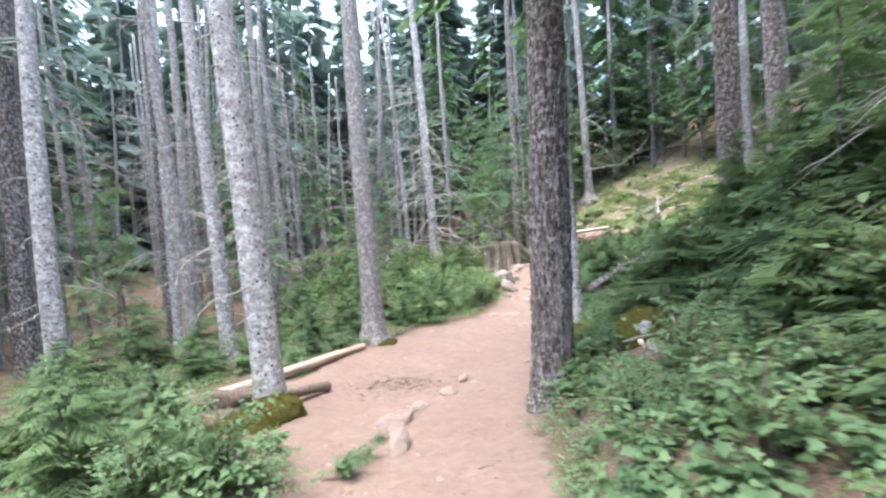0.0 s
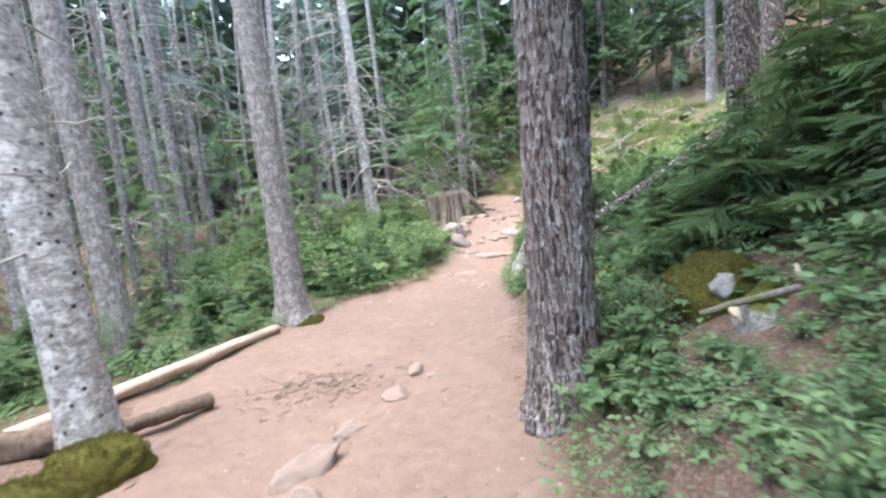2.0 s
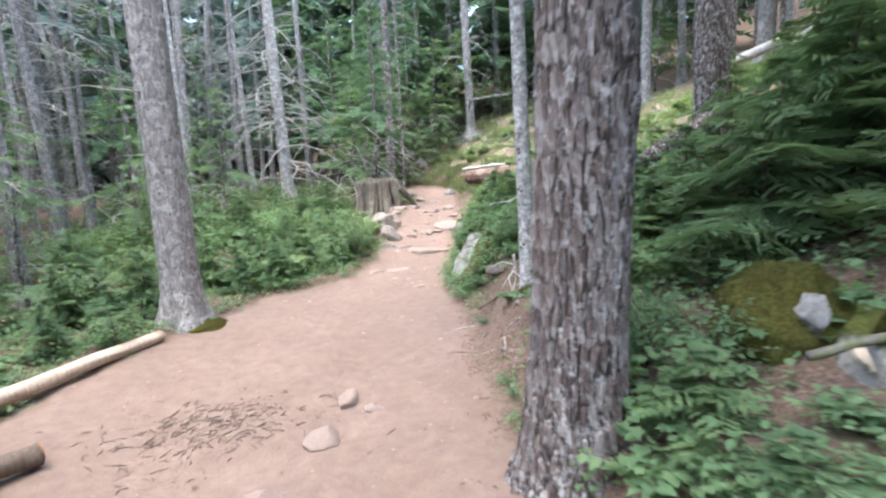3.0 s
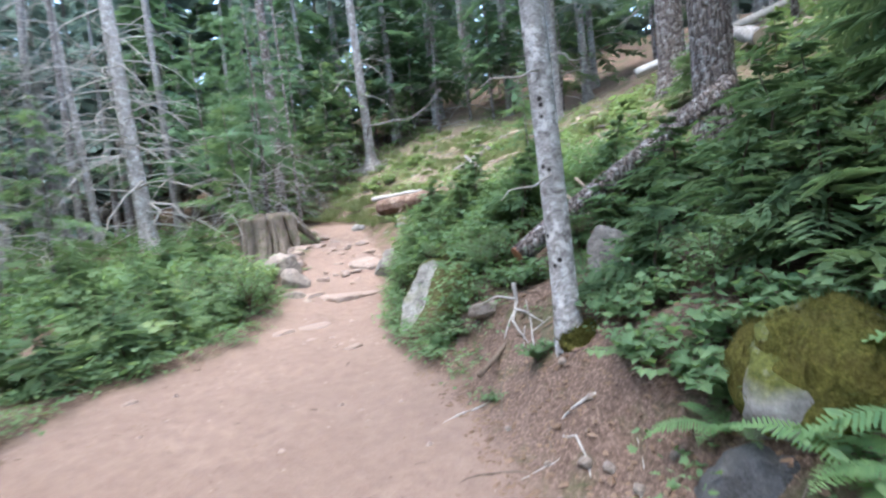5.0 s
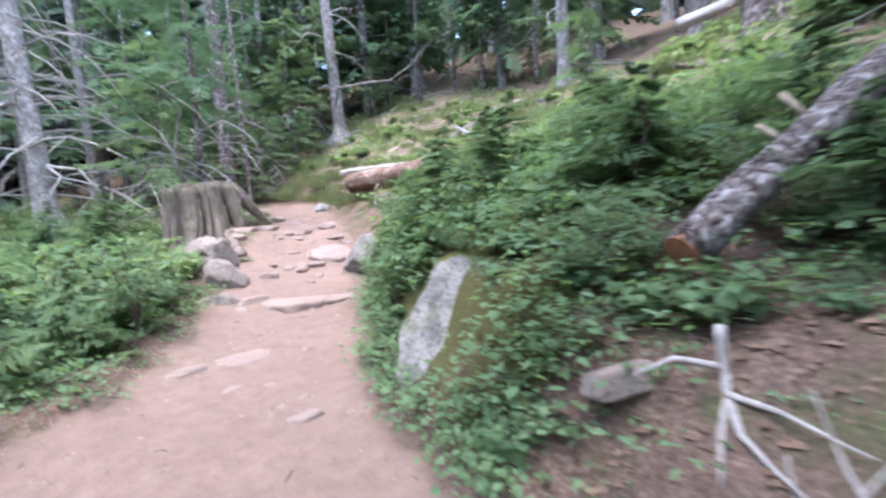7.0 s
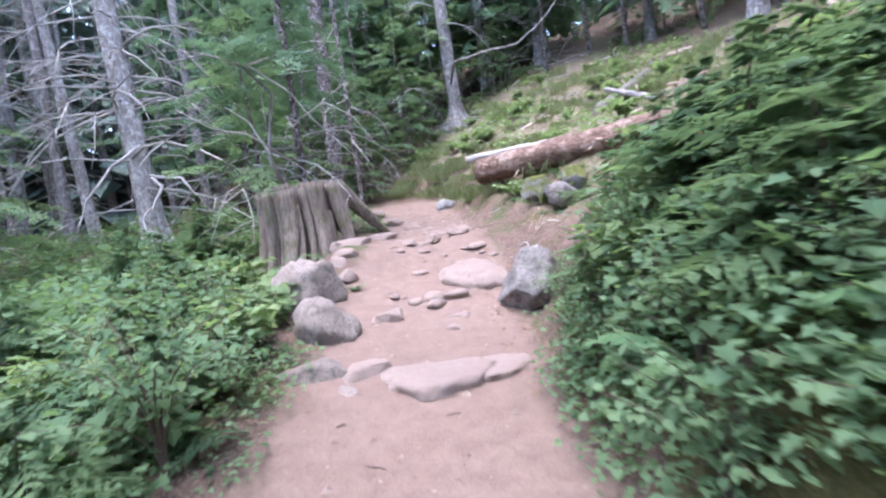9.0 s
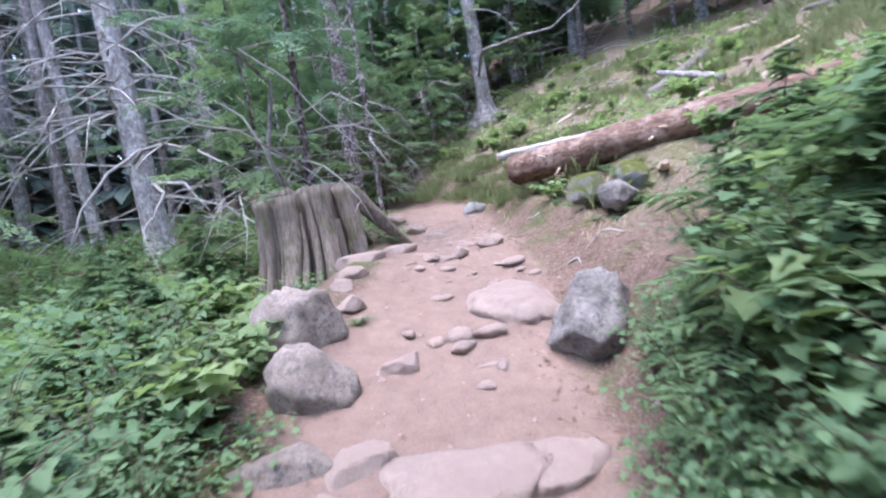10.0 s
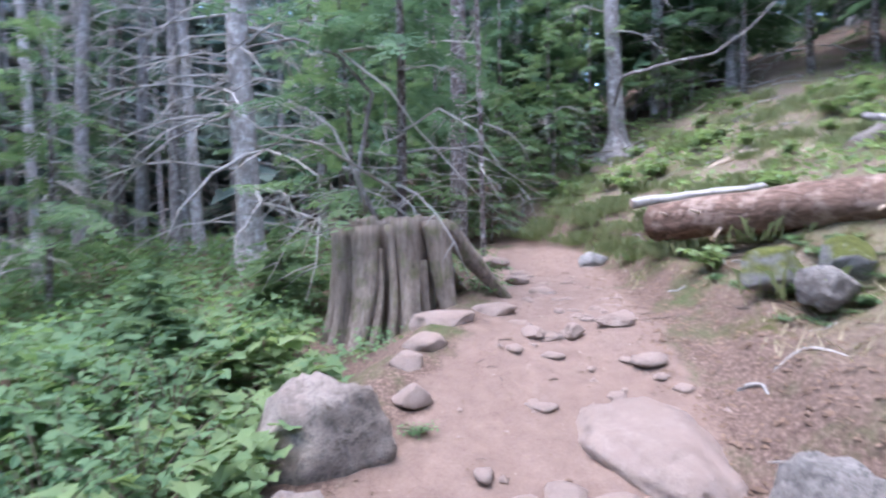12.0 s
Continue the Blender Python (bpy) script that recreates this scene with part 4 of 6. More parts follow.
def blade_spray(verts, faces, m, length, rnd):
    """A small flat spray seen from some way off: paired slim blades on a stem."""
    n = max(3, int(length / 0.07))
    for k in range(n):
        s = (k + 0.6) / n
        b = Vector((length * s, 0, -0.2 * length * s * s))
        l = length * 0.42 * (1.15 - s) * rnd.uniform(0.7, 1.2) + 0.035
        for side in (-1, 1):
            a = side * radians(rnd.uniform(38, 60))
            d = Vector((math.cos(a), math.sin(a), rnd.uniform(-0.3, 0.1)))
            q = Vector((-d.y, d.x, 0)) * 0.021
            i = len(verts)
            for p in (b - q * 0.4, b + d * l * 0.5 - q, b + d * l, b + d * l * 0.55 + q, b + q * 0.4):
                verts.append(tuple(m @ p))
            faces.append((i, i + 1, i + 2, i + 3, i + 4))


def bough_crown(tall, reach, z0, count, seed, mat, top_heavy=0.9):
    rnd = random.Random(seed)
    verts, faces = [], []
    for k in range(count):
        s = ((k + rnd.random()) / count) ** top_heavy
        l = reach * ((1 - s) ** 0.75 * rnd.uniform(0.6, 1.1) + 0.1)
        m = pose(0, 0, z0 + (tall - z0) * s, 0, 0, rnd.uniform(0, 360)) @ pose(0, 0, 0, rnd.uniform(-15, 15), rnd.uniform(-12, 14), 0)
        bough(verts, faces, m, max(l, 0.3), rnd)
    return data_mesh("crown", verts, faces, mat)


def conifer_crown(name, tall, reach, z0, levels, per, seed, mat, gap=0.05, needle=0.018, step=0.016, width=0.006, ragged=0.25):
    rnd = random.Random(seed)
    verts, faces = [], []
    for i in range(levels):
        s = i / max(1, levels - 1)
        z = z0 + (tall - z0) * s ** 0.95
        r = reach * ((1 - s) ** 0.8 * 0.95 + 0.08)
        for k in range(per):
            if rnd.random() < 0.12:
                continue
            a = rnd.uniform(0, 360)
            l = r * rnd.uniform(1 - ragged * 2, 1 + ragged)
            m = pose(0, 0, z + rnd.uniform(-0.5, 0.5) * (tall - z0) / levels, 0, 0, a) @ pose(0, 0, 0, rnd.uniform(-18, 18), rnd.uniform(-22, 18), 0)
            needle_spray(verts, faces, m, max(l, 0.06), rnd, gap, needle, step, width)
    return data_mesh(name, verts, faces, mat)


def thin_stem(tall, r, seed=0, mat=None):
    v, f = [], []
    line = [(0.04 * math.sin(i * 0.9 + seed), 0.04 * math.cos(i * 0.7 + seed), tall * i / 8 - 0.1 * (i == 0)) for i in range(9)]
    tube(v, f, line, [r * (1 - 0.85 * i / 8) for i in range(9)], 7)
    return data_mesh("stem", v, f, mat or TWIG_DARK, True)


SAPLINGS = []
for k, (tall, reach, levels, per) in enumerate(((1.0, 0.68, 10, 7), (1.6, 0.95, 13, 7), (2.4, 1.25, 16, 7), (0.65, 0.6, 8, 7))):
    SAPLINGS.append((tall, thin_stem(tall, 0.012 + 0.008 * tall, k), conifer_crown("crown", tall, reach, 0.08 * tall, levels, per, 20 + k, NEEDLE_NEAR, 0.064, 0.034, 0.044, 0.013)))


def sapling(x, y, kind, size, turn, label="young hemlock with flat feathery green sprays", dz=0.0, group="young hemlocks"):
    t = thing("young_hemlock", label, "sapling", Matrix.Translation(on_ground(x, y, dz)) @ pose(0, 0, 0, 0, 0, turn) @ Matrix.Scale(size, 4), group)
    part("stem", SAPLINGS[kind][1], t)
    part("foliage", SAPLINGS[kind][2], t)
    return t


def leaf_fan(verts, faces, m, size, lobes=5):
    """A lobed leaf along +x of m, folded along its middle."""
    i = len(verts)
    pts = [(0, 0, 0)]
    if lobes == 5:
        outline = ((0.05, 0.22), (0.02, 0.5), (0.3, 0.34), (0.42, 0.62), (0.58, 0.3), (1.0, 0.0))
    else:
        outline = ((0.15, 0.2), (0.4, 0.3), (0.7, 0.2), (1.0, 0.0))
    up = [(x, y, 0.22 * y) for x, y in outline]
    dn = [(x, -y, 0.22 * y) for x, y in reversed(outline[:-1])]
    pts += up + dn
    for p in pts:
        verts.append(tuple(m @ (Vector(p) * size)))
    n = len(up)
    faces.append(tuple(i + k for k in range(n + 1)))
    faces.append((i,) + tuple(i + k for k in range(n, len(pts))))


def leafy_plant(name, reach, tall, stems, leaves, size, seed, mat, lobes=5):
    """Stems that arch outwards with leaves held flat; returns stem and leaf meshes."""
    rnd = random.Random(seed)
    sv, sf, lv, lf = [], [], [], []
    for k in range(stems):
        a = rnd.uniform(0, 6.283)
        out, h = reach * rnd.uniform(0.25, 1), tall * rnd.uniform(0.55, 1)
        line = [Vector((math.cos(a) * out * s * s, math.sin(a) * out * s * s, h * (1.6 * s - 0.6 * s * s))) for s in (0, 0.25, 0.5, 0.75, 1)]
        tube(sv, sf, line, [0.005, 0.0045, 0.004, 0.003, 0.002], 4)
        for j in range(leaves):
            s = 0.35 + 0.65 * (j + rnd.random()) / leaves
            q = min(3, int(s * 4))
            p = line[q].lerp(line[q + 1], min(1, s * 4 - q))
            b = a + rnd.uniform(-2.4, 2.4)
            m = Matrix.Translation(p + Vector((math.cos(b), math.sin(b), 0.2)) * 0.03) @ pose(0, 0, 0, rnd.uniform(-25, 25), rnd.uniform(-10, 40), math.degrees(b))
            leaf_fan(lv, lf, m, size * rnd.uniform(0.6, 1.25), lobes)
    return data_mesh("stalk", sv, sf, TWIG_DARK), data_mesh("foliage", lv, lf, mat)


PLANTS = [leafy_plant("plant", 0.42, 0.5, 16, 9, 0.105, 1, LEAF), leafy_plant("plant", 0.38, 0.32, 18, 9, 0.085, 2, LEAF), leafy_plant("plant", 0.55, 0.8, 20, 11, 0.11, 3, LEAF),
          leafy_plant("plant", 0.3, 0.18, 20, 7, 0.055, 4, LEAF, 3), leafy_plant("plant", 0.5, 0.6, 12, 8, 0.17, 5, LEAF_PALE), leafy_plant("plant", 0.6, 1.0, 24, 14, 0.075, 6, LEAF, 3)]


def plant(x, y, kind, size, turn, label, dz=0.0, group="leafy undergrowth"):
    t = thing(("leafy_shrub", "low_plant", "leafy_shrub", "creeping_plant", "broadleaf_plant", "berry_bush")[kind], label, "shrub" if kind in (0, 2, 5) else "plant", Matrix.Translation(on_ground(x, y, dz - 0.02)) @ pose(0, 0, 0, 0, 0, turn) @ Matrix.Scale(size, 4), group)
    part("stalk", PLANTS[kind][0], t)
    part("foliage", PLANTS[kind][1], t)
    return t


def frond(length, seed):
    rnd = random.Random(seed)
    v, f = [], []
    n = 26

    def at(s):
        return Vector((length * s * 0.85, 0, length * (0.75 * s - 0.72 * s * s)))

    for k in range(n):
        s = 0.08 + 0.92 * k / n
        p = at(s)
        w = length * 0.2 * math.sin(math.pi * min(1.0, 0.18 + s * 0.82)) ** 0.9
        for e in (-1, 1):
            i = len(v)
            tip = p + Vector((0.25 * w, e * w, -0.15 * w + rnd.uniform(-0.02, 0.02) * length))
            d = length * 0.013
            v += [tuple(p - Vector((d, 0, 0))), tuple(p + Vector((d, 0, 0))), tuple(p.lerp(tip, 0.6) + Vector((d * 1.1, 0, 0))), tuple(tip), tuple(p.lerp(tip, 0.6) - Vector((d * 0.8, 0, 0)))]
            f.append((i, i + 1, i + 2, i + 3, i + 4))
    tube(v, f, [at(s / 6) for s in range(7)], [0.004 * (1 - s / 8) for s in range(7)], 4)
    return data_mesh("frond", v, f, FERN)


FRONDS = [frond(0.55, 1), frond(0.75, 2)]


def fern(x, y, size, count, seed, dz=0.0):
    rnd = random.Random(seed)
    t = thing("fern", "sword fern with arching green fronds on the bank", "fern", Matrix.Translation(on_ground(x, y, dz)), "ferns")
    for k in range(count):
        part("frond", FRONDS[k % 2], t, "", pose(0, 0, 0, 0, rnd.uniform(-15, 12), 360 * k / count + rnd.uniform(-15, 15)) @ Matrix.Scale(size * rnd.uniform(0.75, 1.15), 4))
    return t


# ---- right of the trail, first stretch ----
GREEN = random.Random(5)
for x, y, kind, size in ((3.9, 5.6, 2, 0.8), (4.9, 6.3, 2, 1.0), (3.9, 8.2, 1, 1.0), (4.9, 8.3, 2, 0.9), (6.0, 7.3, 2, 1.2), (3.7, 9.4, 0, 1.0), (4.5, 9.8, 0, 1.2), (5.6, 9.5, 1, 1.1),
                         (3.2, 4.5, 1, 0.8), (4.3, 4.4, 2, 0.9), (6.4, 9.4, 2, 1.0), (5.3, 5.0, 2, 1.1), (7.3, 8.4, 2, 1.3), (3.5, 8.7, 3, 1.2), (5.0, 7.2, 1, 1.1), (4.2, 7.1, 0, 1.1), (7.6, 10.2, 1, 1.2),
                         (4.3, 12.9, 0, 0.9), (4.9, 10.3, 0, 1.1), (3.65, 10.5, 3, 1.1), (4.05, 10.0, 0, 0.9), (3.8, 9.5, 3, 1.2), (4.4, 11.7, 0, 0.8), (5.0, 11.3, 0, 1.0), (5.3, 12.2, 0, 1.0), (3.9, 8.9, 0, 1.0), (5.8, 10.6, 1, 0.9), (4.6, 11.0, 3, 1.0), (8.4, 13.0, 1, 0.8)):
    sapling(x, y, kind, size, GREEN.uniform(0, 360), dz=-0.05)
for k in range(66):
    y = GREEN.uniform(2.6, 9.6)
    d = GREEN.uniform(0.12, 2.2) ** 1.15
    x = trail_right(y) + d
    if math.hypot(x - 1.7, y - 7.42) < 0.4 or (1.8 < x < 3.3 and 5.2 < y < 6.9) or math.hypot(x - 2.7, y - 8.95) < 0.4:
        continue
    kind = GREEN.choice((1, 1, 3, 3, 5 if d > 0.5 else 3, 5 if d > 0.9 else 3, 5 if d > 1.2 else 1))
    plant(x, y, kind, GREEN.uniform(0.7, 1.1) * (0.65 if d < 0.35 else 1), GREEN.uniform(0, 360), "leafy green shrub growing beside the trail")
for x, y, kind, size in ((2.3, 5.3, 1, 0.6), (2.65, 5.8, 3, 0.6), (3.0, 5.5, 1, 0.6), (2.0, 5.8, 3, 0.6), (2.9, 6.1, 3, 0.6), (3.1, 6.4, 1, 0.6), (2.5, 5.0, 1, 0.8), (2.15, 5.5, 1, 0.5), (3.15, 12.7, 3, 0.8), (3.45, 12.75, 3, 0.9), (3.7, 12.5, 5, 0.5), (3.4, 12.25, 1, 0.7), (3.95, 12.9, 3, 0.9), (4.3, 12.6, 3, 0.9), (3.15, 12.45, 5, 0.35), (4.1, 13.4, 3, 0.8), (4.6, 11.5, 0, 1.0), (5.2, 11.2, 3, 1.2), (5.8, 11.2, 0, 1.2), (5.4, 11.6, 0, 1.0), (4.2, 11.9, 5, 0.6), (3.7, 11.6, 3, 0.9), (3.4, 12.6, 5, 0.5), (3.5, 12.0, 0, 0.7), (2.3, 5.6, 3, 0.61), (2.65, 5.7, 3, 0.6), (2.1, 6.2, 3, 0.61), (1.9, 5.5, 1, 0.6), (2.4, 6.4, 3, 0.6), (1.85, 6.6, 1, 0.6), (2.15, 6.8, 3, 0.6), (3.3, 5.7, 3, 0.66), (3.35, 6.1, 3, 0.6), (1.65, 6.2, 3, 1.1), (1.75, 4.9, 5, 0.59), (2.2, 4.9, 5, 0.45), (2.7, 5.1, 3, 0.6), (1.6, 4.2, 1, 1.0), (2.1, 4.2, 5, 0.45), (2.15, 7.55, 5, 0.62), (2.35, 7.2, 5, 0.55), (2.2, 7.9, 3, 0.70), (1.95, 7.2, 1, 0.8), (1.75, 7.25, 3, 1.0)):
    plant(x, y, kind, size, x * 100, "dense leafy shrub at the foot of the dark tree")
for k in range(46):
    x, y = GREEN.uniform(1.75, 4.0), GREEN.uniform(3.4, 6.5)
    near = 1.6 < x < 3.2 and y > 5.3
    if x < trail_right(y) + 0.3 or math.hypot(x - 2.85, y - 6.6) < 0.4:
        continue
    plant(x, y, 3 if near else GREEN.choice((5, 5, 1, 3)), GREEN.uniform(0.5, 0.7) if near else GREEN.uniform(0.35, 0.55), k * 71, "dense small-leaved shrub beside the mossy boulder")
for x, y, kind, size in ((2.05, 7.0, 3, 0.75), (1.95, 6.4, 3, 0.5), (3.5, 6.2, 0, 0.7), (3.4, 5.2, 0, 0.8), (2.6, 4.5, 0, 0.7), (3.0, 3.9, 0, 0.8), (2.4, 3.7, 3, 0.8), (2.2, 4.9, 3, 0.7), (3.0, 4.8, 3, 0.9), (2.6, 3.2, 0, 0.7), (3.4, 3.3, 1, 0.7), (2.0, 4.1, 3, 0.6)):
    sapling(x, y, kind, size, x * 130, dz=-0.05)
for x, y, s, n in ((2.35, 8.72, 0.7, 9), (2.5, 8.45, 0.9, 9), (2.5, 9.35, 0.6, 8), (3.7, 14.4, 0.6, 8), (6.75, 23.4, 0.5, 10), (6.5, 23.5, 0.5, 9), (4.0, 16.0, 0.6, 8), (3.75, 15.3, 0.8, 9), (4.3, 14.7, 0.7, 7), (3.7, 5.6, 0.8, 8)):
    fern(x, y, s, n, int(x * 100))

for k in range(64):
    x, y = GREEN.uniform(1.75, 4.2), GREEN.uniform(4.9, 6.55)
    if x < trail_right(y) + 0.3 or math.hypot(x - 2.85, y - 6.65) < 0.36:
        continue
    plant(x, y, (3, 3, 5, 1)[k % 4], (0.62, 0.75, 0.27, 0.5)[k % 4], k * 83, "low dense greenery in front of the mossy boulder")
for x, y, kind, size in ((2.55, 8.15, 0, 0.7), (2.95, 8.4, 2, 0.6), (2.35, 8.35, 1, 0.7), (2.75, 8.55, 0, 0.7), (3.2, 8.7, 2, 0.7), (3.1, 8.1, 5, 0.6), (2.3, 8.05, 5, 0.45), (2.6, 7.9, 5, 0.5), (2.15, 8.3, 3, 0.7), (2.25, 8.6, 3, 0.7), (3.15, 9.35, 1, 0.8), (2.95, 9.6, 1, 0.8), (3.2, 9.8, 5, 0.5)):
    plant(x, y, kind, size, x * 310, "leafy shrub round the moss-covered boulder")
for x, y, size in ((2.3, 8.5, 0.75), (2.75, 8.3, 0.85), (2.45, 8.2, 0.7)):
    fern(x, y, size, 9, int(x * 310))

# ---- left of the trail, first stretch ----
for x, y, kind, size in ((-3.4, 5.2, 1, 0.75), (-2.7, 5.9, 0, 0.9), (-4.2, 6.3, 1, 0.9), (-3.3, 6.7, 0, 0.8), (-4.9, 5.2, 1, 1.0), (-2.3, 4.8, 0, 0.8), (-5.2, 7.6, 1, 0.9), (-4.0, 7.6, 0, 0.9), (-5.8, 9.0, 1, 0.9),
                         (-4.9, 10.6, 0, 1.0), (-3.6, 11.4, 0, 0.7), (-3.0, 12.2, 0, 0.7), (-2.5, 12.9, 0, 0.8), (-2.3, 13.8, 0, 1.0), (-3.4, 13.6, 0, 1.0), (-4.4, 14.2, 0, 1.0), (-1.0, 14.8, 0, 0.9), (-0.3, 15.3, 0, 1.0),
                         (0.3, 15.9, 0, 0.9), (-0.6, 16.4, 0, 1.1), (-1.6, 15.6, 0, 1.1), (-2.8, 15.4, 1, 0.8), (0.9, 16.6, 0, 0.8), (0.2, 17.4, 0, 1.1), (-1.0, 17.8, 1, 0.8), (1.3, 17.4, 3, 1.2), (-0.2, 19.4, 1, 0.8), (1.0, 20.4, 0, 1.1),
                         (-2.4, 17.2, 1, 0.8), (-3.9, 16.0, 1, 0.8), (0.4, 21.8, 1, 0.8), (-1.4, 20.4, 1, 0.9), (-5.6, 12.4, 1, 0.8), (-6.8, 12.0, 1, 1.0), (-2.9, 19.0, 1, 0.9), (-4.8, 18.4, 1, 1.0), (1.2, 24.0, 1, 0.9)):
    sapling(x, y, kind, size, GREEN.uniform(0, 360), dz=-0.05)
for k in range(125):
    y = GREEN.uniform(3.0, 22.5) if k < 85 else GREEN.uniform(16.5, 22.5)
    d = GREEN.uniform(0.1, 3.0)
    x = trail_left(y) - d
    if 6.4 < y < 10.5 and d < 1.3 or 18.8 < y < 22.6 and d < 0.9:
        continue
    if math.hypot(x + 1.6, y - 13.2) < 0.4 or math.hypot(x - 2.95, y - 22.3) < 1.15 or math.hypot(x - 2.6, y - 19) < 0.45 or math.hypot(x - 2.4, y - 18) < 0.5:
        continue
    kind = GREEN.choice((0, 1, 1, 3, 5) if y < 15 else (0, 2, 4, 4, 0, 5))
    plant(x, y, kind, GREEN.uniform(0.7, 1.05) * (0.6 if d < 0.35 else 1), GREEN.uniform(0, 360), "leafy green shrub growing beside the trail")
for x, y, kind, size in ((-0.75, 5.9, 3, 0.9), (-0.85, 5.4, 1, 0.7), (-0.7, 6.7, 3, 0.6), (-1.9, 6.4, 1, 0.8), (2.0, 20.3, 4, 0.7), (1.5, 20.6, 2, 0.9), (1.0, 19.3, 2, 1.0), (0.4, 18.6, 4, 1.1), (1.3, 18.9, 4, 1.0), (0.6, 20.2, 4, 1.0), (2.0, 19.4, 4, 0.8), (2.1, 18.8, 4, 0.7), (1.8, 18.3, 0, 0.9), (3.05, 19.35, 3, 0.5), (1.75, 17.6, 0, 0.8)):
    plant(x, y, kind, size, x * 77, "low leafy plant with lobed pale leaves")

# ---- the bank, second stretch ----
for x, y, kind, size in ((4.4, 14.6, 0, 0.8), (4.5, 15.5, 0, 1.0), (5.2, 15.2, 0, 1.0), (5.6, 14.2, 3, 1.0), (4.1, 15.0, 3, 1.0), (4.75, 16.0, 3, 1.2), (5.9, 16.4, 0, 0.9), (4.9, 13.6, 3, 1.0), (6.6, 15.2, 3, 1.0)):
    sapling(x, y, kind, size, GREEN.uniform(0, 360), dz=-0.05)
for k in range(75):
    y = GREEN.choice((GREEN.uniform(9.8, 18.0), GREEN.uniform(12.6, 17)))
    d = GREEN.uniform(0.15, 2.4)
    x = trail_right(y) + d
    if (y < 12.6 and d < 1.1 and GREEN.random() < 0.75) or (x < 3.75 and 12.9 < y < 14.3) or math.hypot(x - 4.6, y - 18.1) < 0.6 or (y > 17.2 and d < 0.8) or math.hypot(x - 2.98, y - 10.85) < 0.35:
        continue
    kind = GREEN.choice((0, 1, 3, 3, 1, 4 if y > 15 and d > 0.4 else 3))
    plant(x, y, kind, GREEN.uniform(0.6, 0.95) * (0.7 if d < 0.4 else 1), GREEN.uniform(0, 360), "leafy green plant on the mossy bank")
for x, y, kind, size in ((2.78, 11.05, 0, 0.45), (2.62, 9.9, 1, 0.8), (2.65, 9.6, 1, 0.8), (2.6, 9.4, 0, 0.6), (2.75, 10.1, 1, 0.6), (3.05, 10.4, 1, 0.7), (3.3, 10.3, 0, 0.7), (3.3, 10.9, 1, 0.9), (4.2, 16.2, 4, 0.9), (4.4, 16.4, 4, 0.7), (4.6, 15.9, 2, 0.8)):
    plant(x, y, kind, size, x * 91, "leafy plant on the cut bank")

for k in range(70):
    x, y = GREEN.uniform(2.85, 5.2), GREEN.uniform(12.3, 16.2)
    if x < trail_right(y) + 0.25 or (x < 3.45 and 13.25 < y < 14.1):
        continue
    plant(x, y, GREEN.choice((3, 3, 1, 5)), GREEN.uniform(0.4, 0.7), k * 61, "small-leaved green plant on the mossy bank")
for x, y in ((2.93, 12.95), (2.98, 12.65), (2.95, 12.4), (3.05, 12.8), (3.1, 12.55), (3.37, 12.25), (3.5, 12.05), (3.7, 11.95), (3.17, 12.8)):
    plant(x, y, 3, 0.75, x * 900, "low plant with small round leaves at the foot of the bank")

for k in range(60):
    y = GREEN.uniform(15.0, 17.5)
    x = trail_right(y) + GREEN.uniform(0.22, 1.9)
    if math.hypot(x - 4.5, y - 17.95) < 0.7 or math.hypot(x - 5.3, y - 16.3) < 0.4:
        continue
    plant(x, y, GREEN.choice((5, 5, 3)), GREEN.uniform(0.4, 0.65), k * 43, "dense dark-green bush on the steep bank")
for x, y, kind, size in ((4.3, 16.6, 3, 0.9), (4.9, 17.0, 0, 0.8), (5.6, 17.2, 0, 0.9), (4.6, 15.9, 0, 0.9), (5.3, 15.7, 0, 1.0)):
    sapling(x, y, kind, size, x * 57, dz=-0.05)

# low plants added to deepen the shade in the hollow below the log
for k in range(34):
    y = GREEN.uniform(19.6, 23.0)
    x = trail_right(y) + GREEN.uniform(0.7, 1.7)
    plant(x, y, (3, 3, 1)[k % 3], GREEN.uniform(0.3, 0.55), k * 59, "small plant added to darken the hollow under the log")
for k in range(26):
    x, y = GREEN.uniform(3.25, 4.3), GREEN.uniform(12.9, 14.4)
    plant(x, y, (3, 3, 5)[k % 3], (0.5, 0.65, 0.3)[k % 3], k * 67, "small green plant rooted in the moss of the bank")

# ---- the open slope beyond the log ----
def grass_tuft(seed):
    rnd = random.Random(seed)
    v, f = [(0, 0, -0.03)], []
    for k in range(110):
        a, l = rnd.uniform(0, 6.283), rnd.uniform(0.1, 0.28)
        bx, by = rnd.gauss(0, 0.16), rnd.gauss(0, 0.16)
        o = l * rnd.uniform(0.2, 0.7)
        i = len(v)
        w = 0.0035
        s, c = math.sin(a), math.cos(a)
        v += [(bx - s * w, by + c * w, 0), (bx + s * w, by - c * w, 0), (bx + c * o * 0.4 + s * w, by + s * o * 0.4 - c * w, l * 0.7), (bx + c * o, by + s * o, l * 0.85), (bx + c * o * 0.4 - s * w, by + s * o * 0.4 + c * w, l * 0.7)]
        f += [(i, i + 1, i + 2, i + 3, i + 4), (0, i, i + 1)]
    return data_mesh("grass_tuft", v, f, GRASS)


